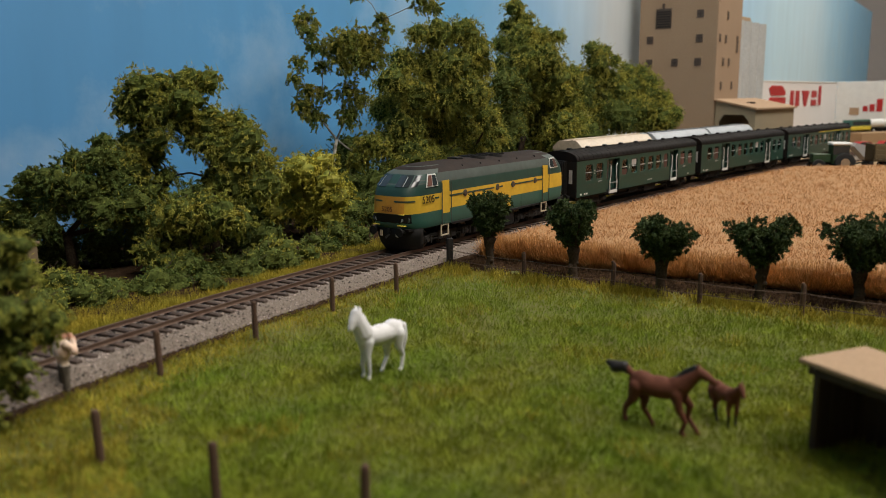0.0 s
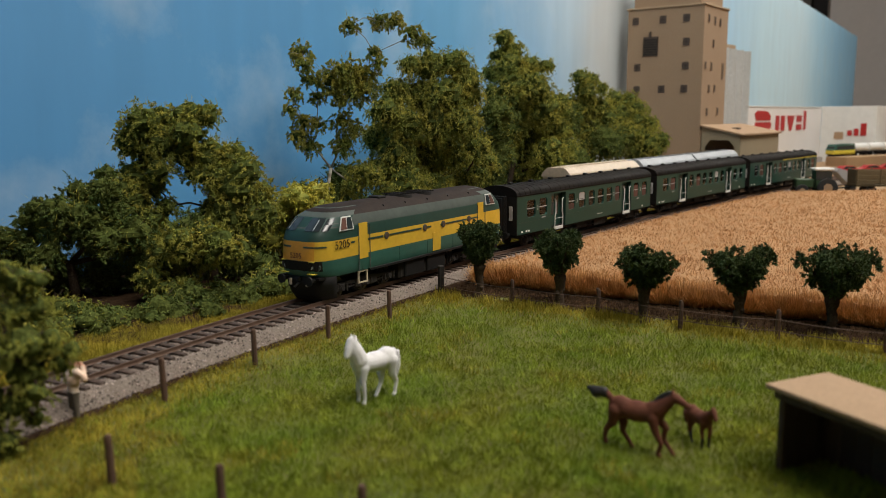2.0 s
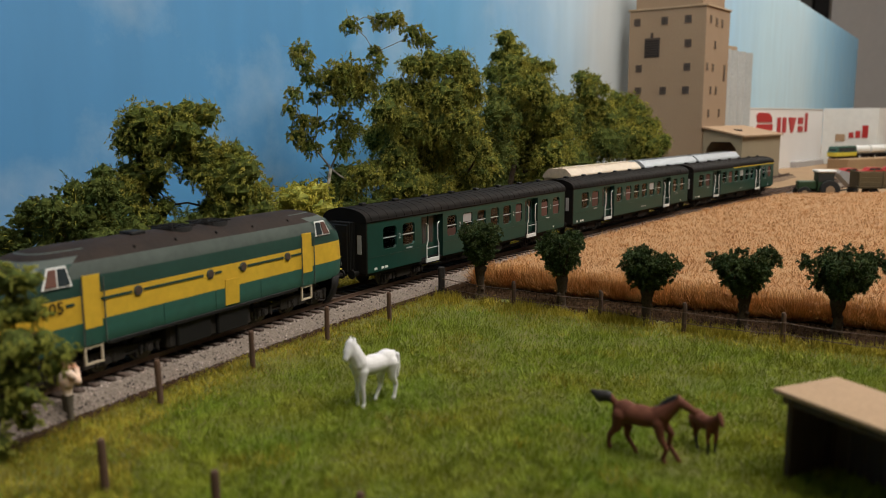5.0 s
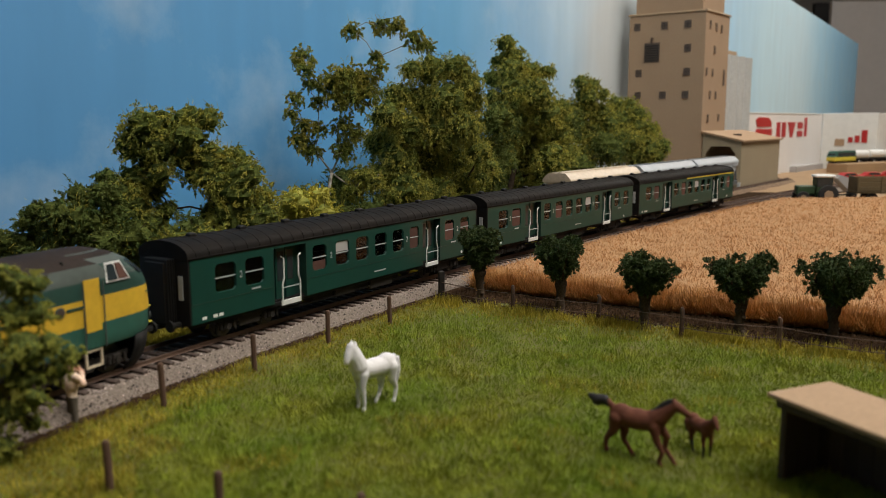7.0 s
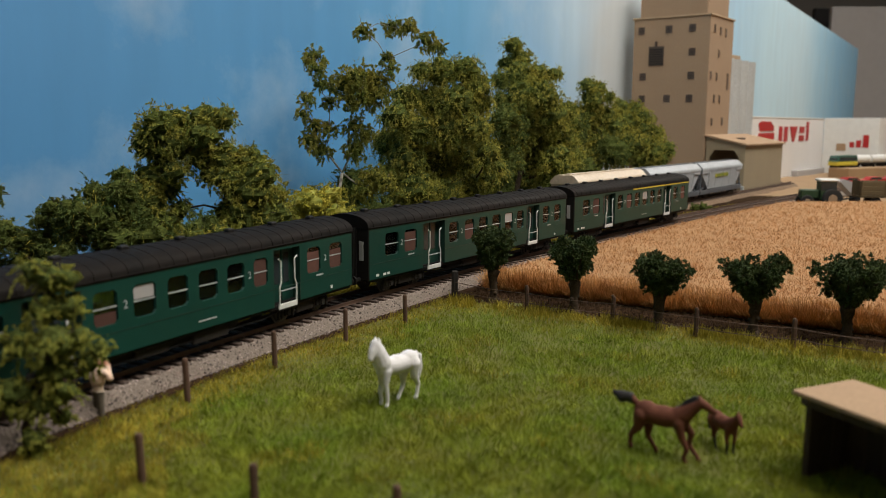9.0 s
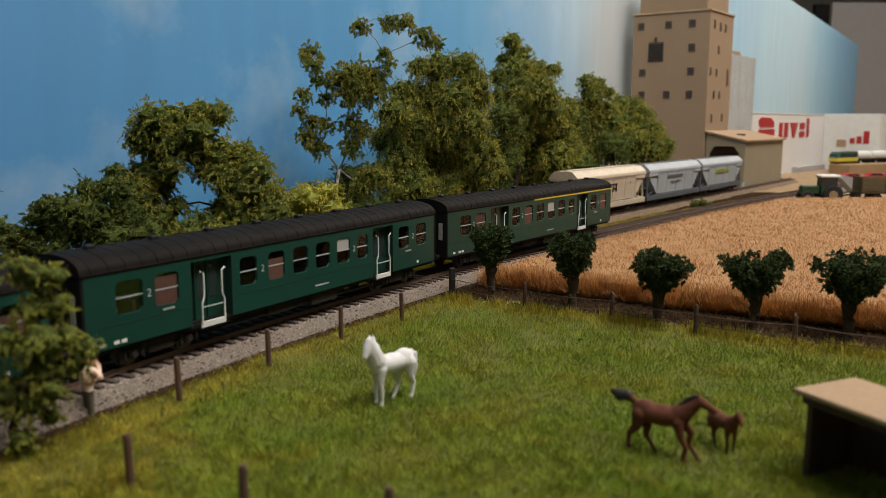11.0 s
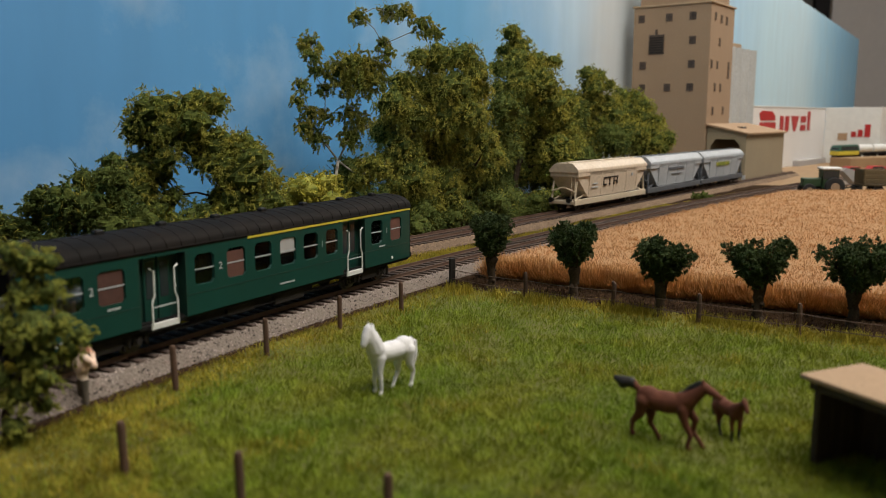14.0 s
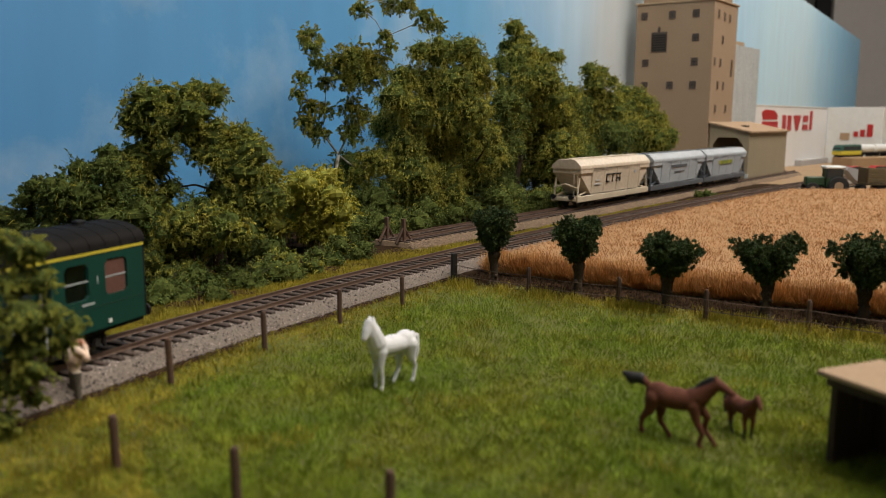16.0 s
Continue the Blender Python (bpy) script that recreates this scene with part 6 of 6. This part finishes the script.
def coach(first=False, pane_fills=()):
    t = thing("passenger_coach", "dark green model passenger coach with recessed doors" + (" and yellow stripe" if first else ""), "railway coach", group="passenger coaches")
    H = 126.5
    zb, zt = Z0 + 11, Z0 + 40.6
    X = lambda o: H - o  # noqa: E731
    for sg in (1, -1):
        w0, w1 = sg * 15.0, sg * 16.2
        y0, y1 = min(w0, w1), max(w0, w1)
        s = Shape()
        edges = [0] + [v for w in sorted(WINDOWS + DOORS) for v in w] + [253]
        # piers between the openings, and the strips below and above the windows
        for a, b in zip(edges[::2], edges[1::2]):
            s.box(X(b), X(a), y0, y1, zb, zt)
        for a, b in WINDOWS:
            s.box(X(b), X(a), y0, y1, zb, Z0 + 23.2).box(X(b), X(a), y0, y1, Z0 + 36.4, zt)
            for xx, z, q in ((X(a), Z0 + 23.2, 1), (X(b), Z0 + 23.2, 1), (X(a), Z0 + 36.4, -1), (X(b), Z0 + 36.4, -1)):
                d = -1 if xx == X(a) else 1
                s.prism([(xx, z), (xx + d * 1.5, z), (xx, z + q * 1.5)], y0, y1, "y")
        for a, b in DOORS:
            s.box(X(b), X(a), y0, y1, Z0 + 38.6, zt)
        body = part("side_wall", s, M["green"], t, "dark green side wall")
        part("waist_seam", Shape().box(-H, H - 77, sg * 16.2 - 0.12, sg * 16.2 + 0.12, Z0 + 19.6, Z0 + 20.0).box(H - 52, H, sg * 16.2 - 0.12, sg * 16.2 + 0.12, Z0 + 19.6, Z0 + 20.0), M["door"], body)
        part("gutter", Shape().box(-H - 0.5, H + 0.5, sg * 16.3 - 0.35, sg * 16.3 + 0.35, Z0 + 40.5, Z0 + 41.2, 0.15), M["coachroof"], t)
        if first:
            part("class_stripe", Shape().box(-H, H * 0.1, sg * 16.35 - 0.12, sg * 16.35 + 0.12, Z0 + 39.3, Z0 + 40.4), M["ystripe"], t, "thin yellow stripe below the roof")
        for a, b in WINDOWS:
            g = part("window", Shape().box(X(b) - 0.3, X(a) + 0.3, sg * 15.4 - 0.1, sg * 15.4 + 0.1, Z0 + 22.9, Z0 + 36.7), M["clear"], t)
            g.visible_shadow = False
            part("window_bar", Shape().box(X(b), X(a), sg * 15.7 - 0.12, sg * 15.7 + 0.12, Z0 + 29.6, Z0 + 30.1), M["silo"], g)
        # Flat panels paint in seats seen inside (brown) and pale light in glass (grey).
        for k, paint_name, lo, hi in pane_fills:
            a, b = WINDOWS[k]
            part("blind", Shape().box(X(b) + 0.6, X(a) - 0.6, sg * 15.6 - 0.05, sg * 15.6 + 0.05, Z0 + lo, Z0 + hi), M[paint_name], t, "flat panel painting in seats or pale light behind the glass")
        for a, b in DOORS:
            d = part("door_recess", Shape().box(X(b), X(a), sg * 11.0 - 0.4, sg * 11.0 + 0.4, zb, Z0 + 38.6).box(X(b), X(b) + 0.6, min(sg * 11, w1), max(sg * 11, w1), zb, Z0 + 38.6).box(X(a) - 0.6, X(a), min(sg * 11, w1), max(sg * 11, w1), zb, Z0 + 38.6), M["door"], t, "dark recessed door bay")
            m = (X(a) + X(b)) / 2
            for k in (-1, 1):
                lf = part("door_leaf", Shape().box(m + k * 3.6 - 3.2, m + k * 3.6 + 3.2, sg * 12.0 - 0.4, sg * 12.0 + 0.4, zb + 0.6, Z0 + 38, 0.2), M["green"], d)
                part("pane", Shape().box(m + k * 3.6 - 2.1, m + k * 3.6 + 2.1, sg * 12.45 - 0.1, sg * 12.45 + 0.1, Z0 + 21, Z0 + 36), M["darkglass"], lf)
                q = m + k * 6.6
                part("handrail", Shape().tube([(q, sg * 16.6, Z0 + 11), (q, sg * 16.6, Z0 + 20), (q - k * 1.3, sg * 16.6, Z0 + 23), (q - k * 1.3, sg * 16.6, Z0 + 33), (q + k * 0.6, sg * 16.6, Z0 + 34.2)], 0.42, 6), M["white"], d, "white handrail")
            part("step_plate", Shape().box(m - 7.2, m + 7.2, sg * 16.3 - 0.4, sg * 16.3 + 0.4, Z0 + 9.2, Z0 + 11.8, 0.15), M["white"], d, "white step edge")
            part("step", Shape().box(m - 7.5, m + 7.5, sg * 14.5 - 2, sg * 14.5 + 2, Z0 + 8.4, Z0 + 9.2, 0.15), M["black"], d)
            part("cross_bar", Shape().box(m - 6.4, m + 6.4, sg * 16.5 - 0.2, sg * 16.5 + 0.2, Z0 + 18, Z0 + 18.5), M["silo"], d)
        for o in (30.4, 96.5, 168.4, 228):
            lettering("2" if not first or o < 120 else "1", 4.6, M["silo"], t, side_sign(X(o), sg * 16.28, Z0 + 29.5, sg), "class_number")
        part("lettering_bar", Shape().box(X(146), X(135), sg * 16.25 - 0.06, sg * 16.25 + 0.06, Z0 + 14.3, Z0 + 15.0), M["silo"], t)
        part("lettering_bar", Shape().box(X(43), X(37), sg * 16.25 - 0.06, sg * 16.25 + 0.06, Z0 + 21, Z0 + 21.8), M["silo"], t)
        part("lettering_bar", Shape().box(X(226), X(220), sg * 16.25 - 0.06, sg * 16.25 + 0.06, Z0 + 21, Z0 + 21.8), M["silo"], t)
        for o in (6, 12.5, 16):
            part("lettering_bar", Shape().box(X(o + 2.6), X(o), sg * 16.25 - 0.06, sg * 16.25 + 0.06, Z0 + 12.2, Z0 + 13.6), M["white"], t)
        part("lamp_bracket", Shape().box(X(234), X(232.4), sg * 16.4 - 0.2, sg * 16.4 + 0.2, Z0 + 12.5, Z0 + 14), M["white"], t)
        part("solebar", Shape().box(-H, H, sg * 14.2 - 0.8, sg * 14.2 + 0.8, Z0 + 9.2, Z0 + 11.2, 0.2), M["black"], t)
    arc = [(16.4 * math.cos(a), Z0 + 40.8 + 7.4 * math.sin(a) ** 0.8) for a in np.linspace(0, math.pi, 17)]
    roof = smooth_by_angle(part("roof", Shape().prism([(16.4, Z0 + 40)] + arc + [(-16.4, Z0 + 40)], -H - 1, H + 1, "x"), M["coachroof"], t, "dark brown ribbed roof"), 40)
    rib = [(16.6 * math.cos(a), Z0 + 40.8 + 7.52 * math.sin(a) ** 0.8) for a in np.linspace(0.02, math.pi - 0.02, 17)]
    for i in range(32):
        x = -H + 4 + i * (2 * H - 8) / 31
        part("roof_rib", Shape().prism(rib + [(-16.2, Z0 + 40.7), (16.2, Z0 + 40.7)], x - 0.4, x + 0.4, "x"), M["coachroof"], roof)
    for i in range(8):
        x = -H + 16 + i * 31.6
        part("roof_vent", Shape().box(x - 2.2, x + 2.2, -1.6, 1.6, Z0 + 47.6, Z0 + 49.8, 0.5), M["black"], roof)
    for sg in (1, -1):
        e = part("end_wall", Shape().box(sg * H - 0.8, sg * H + 0.8, -16.2, 16.2, zb, zt + 0.4, 0.3), M["black"], t, "dark end wall")
        part("gangway", Shape().box(min(sg * H, sg * (H + 6)), max(sg * H, sg * (H + 6)), -7, 7, Z0 + 11, Z0 + 40, 1.2), M["black"], e, "black bellows gangway")
        for q in range(4):
            part("bellows_fold", Shape().box(sg * (H + 1.2 + q * 1.3) - 0.35, sg * (H + 1.2 + q * 1.3) + 0.35, -7.7, 7.7, Z0 + 10.6, Z0 + 40.6, 0.2), M["black"], e)
        part("end_window", Shape().box(sg * (H + 0.9) - 0.2, sg * (H + 0.9) + 0.2, 9.5, 12.5, Z0 + 22, Z0 + 33, 0.1), M["silo"], e)
        buffers(t, sg * (H + 6.5), sg, 10, Z0 + 11.2)
        part("hook", Shape().box(sg * (H + 3) - 3, sg * (H + 3) + 3, -1, 1, Z0 + 8.5, Z0 + 10.5, 0.3), M["black"], t)
    part("floor", Shape().box(-H, H, -14.4, 14.4, Z0 + 10.2, Z0 + 12), M["black"], t)
    part("partition", Shape().box(-H + 2, H - 2, -0.4, 0.4, Z0 + 12, Z0 + 24), M["inside"], t)
    rng = random.Random(4)
    for o0, o1 in ((4, 50), (80, 183), (210, 250)):
        o = o0 + 4
        while o < o1 - 4:
            for sy in (-8, 8):
                part("seat", Shape().box(X(o) - 0.9, X(o) + 0.9, sy - 5.5, sy + 5.5, Z0 + 12, Z0 + 27, 0.6).box(X(o) - 4, X(o) + 4, sy - 5.5, sy + 5.5, Z0 + 12, Z0 + 18.5, 0.6), M["seat"], t)
            o += 17.5
    for o, coat in ((18, "skin"), (40, "trousers"), (86, "shirt"), (122, "red"), (158, "trousers"), (217, "hoppergrey"), (238, "shirt")):
        part("seated_figurine", Shape().tube([(X(o), 8, Z0 + 18), (X(o), 8, Z0 + 24), (X(o), 8, Z0 + 27.5)], [2.6, 2.8, 1.4], 10).ball((X(o), 8, Z0 + 29.6), (1.6, 1.6, 2.0), 10, 7), M[coat], t, "small painted plastic passenger figurine")
    part("underframe", Shape().box(-40, 40, -11, 11, Z0 + 5, Z0 + 10, 0.8).box(-30, -8, 11, 13.6, Z0 + 4, Z0 + 9.6, 0.5).box(6, 24, 11, 13.6, Z0 + 5, Z0 + 9.6, 0.5), M["bogie"], t, "underfloor boxes")
    part("truss", Shape().tube([(-75, 13, Z0 + 9), (-55, 13, Z0 + 6), (55, 13, Z0 + 6), (75, 13, Z0 + 9)], 0.5, 6), M["black"], t)
    wheels = []
    for x in (88, -88):
        b, w = bogie(t, x, (-14.5, 14.5), 5.5, 20)
        b.location.z = Z0 * MM
        wheels += w
    return t, wheels


LOCO, LOCO_WHEELS = locomotive()
COACHES = [coach(pane_fills=((3, "greywall", 30.5, 36), (2, "seat", 23, 28), (7, "seat", 23, 36), (8, "seat", 23, 34), (9, "seat", 23, 33))), coach(pane_fills=((1, "seat", 23, 35), (3, "seat", 23, 33), (6, "greywall", 30, 36))), coach(True, ((1, "seat", 23, 36), (3, "seat", 23, 35), (9, "seat", 23, 36), (5, "greywall", 29, 36)))]

# ---- movement ----
# seconds, and where the locomotive's front stands along the line (millimetres); the train gathers speed
RUN = [(0, 223.6), (0.5, 207.3), (1, 189.6), (1.5, 168.9), (2, 146.7), (2.5, 121.9), (3, 94.2), (3.5, 64.0), (4, 32.7), (6.5, -130), (7, -165), (7.5, -201), (8, -239), (8.5, -276.5), (9, -314), (11.5, -543), (12, -592), (12.5, -642.5), (13, -693), (13.5, -742.5), (14, -791), (14.5, -839.5), (15, -888), (15.5, -936), (16, -983.5)]


def front_at(t):
    """A smooth curve through RUN."""
    ts, ps = [r[0] for r in RUN], [r[1] for r in RUN]
    i = max(0, min(len(ts) - 2, int(np.searchsorted(ts, t, "right")) - 1))
    slope = lambda j: (ps[min(j + 1, len(ps) - 1)] - ps[max(j - 1, 0)]) / (ts[min(j + 1, len(ts) - 1)] - ts[max(j - 1, 0)])  # noqa: E731
    h = ts[i + 1] - ts[i]
    u = (t - ts[i]) / h
    a, b = slope(i) * h, slope(i + 1) * h
    return ps[i] * (2 * u**3 - 3 * u**2 + 1) + ps[i + 1] * (3 * u**2 - 2 * u**3) + a * (u**3 - 2 * u**2 + u) + b * (u**3 - u**2)


def on_line(s_mid, half):
    """The pose of a vehicle whose bogies stand half before and behind s_mid."""
    x0, y0, _, _ = main_line(s_mid - half)
    x1, y1, _, _ = main_line(s_mid + half)
    return Matrix.Translation(mm(((x0 + x1) / 2, (y0 + y1) / 2, 0))) @ pose(0, 0, 0, 0, 0, math.degrees(math.atan2(y0 - y1, x0 - x1)))


def motions():
    steps = [i * 0.25 for i in range(65)]
    for ob, mid, half in [(LOCO, 116.2, 58.0)] + [(c[0], 236.0 + 126.5 + 268.5 * i, 88.0) for i, c in enumerate(COACHES)]:
        walk(ob, [(t, on_line(front_at(t) + mid, half)) for t in steps])
    fine = [i / 15 for i in range(241)]
    for wheels, r in [(LOCO_WHEELS, 5.8)] + [(c[1], 5.5) for c in COACHES]:
        for w in wheels:
            x, z = w.location.x, w.location.z
            walk(w, [(t, Matrix.Translation((x, 0, z)) @ Matrix.Rotation((front_at(0) - front_at(t)) / r, 4, "Y")) for t in fine])


motions()
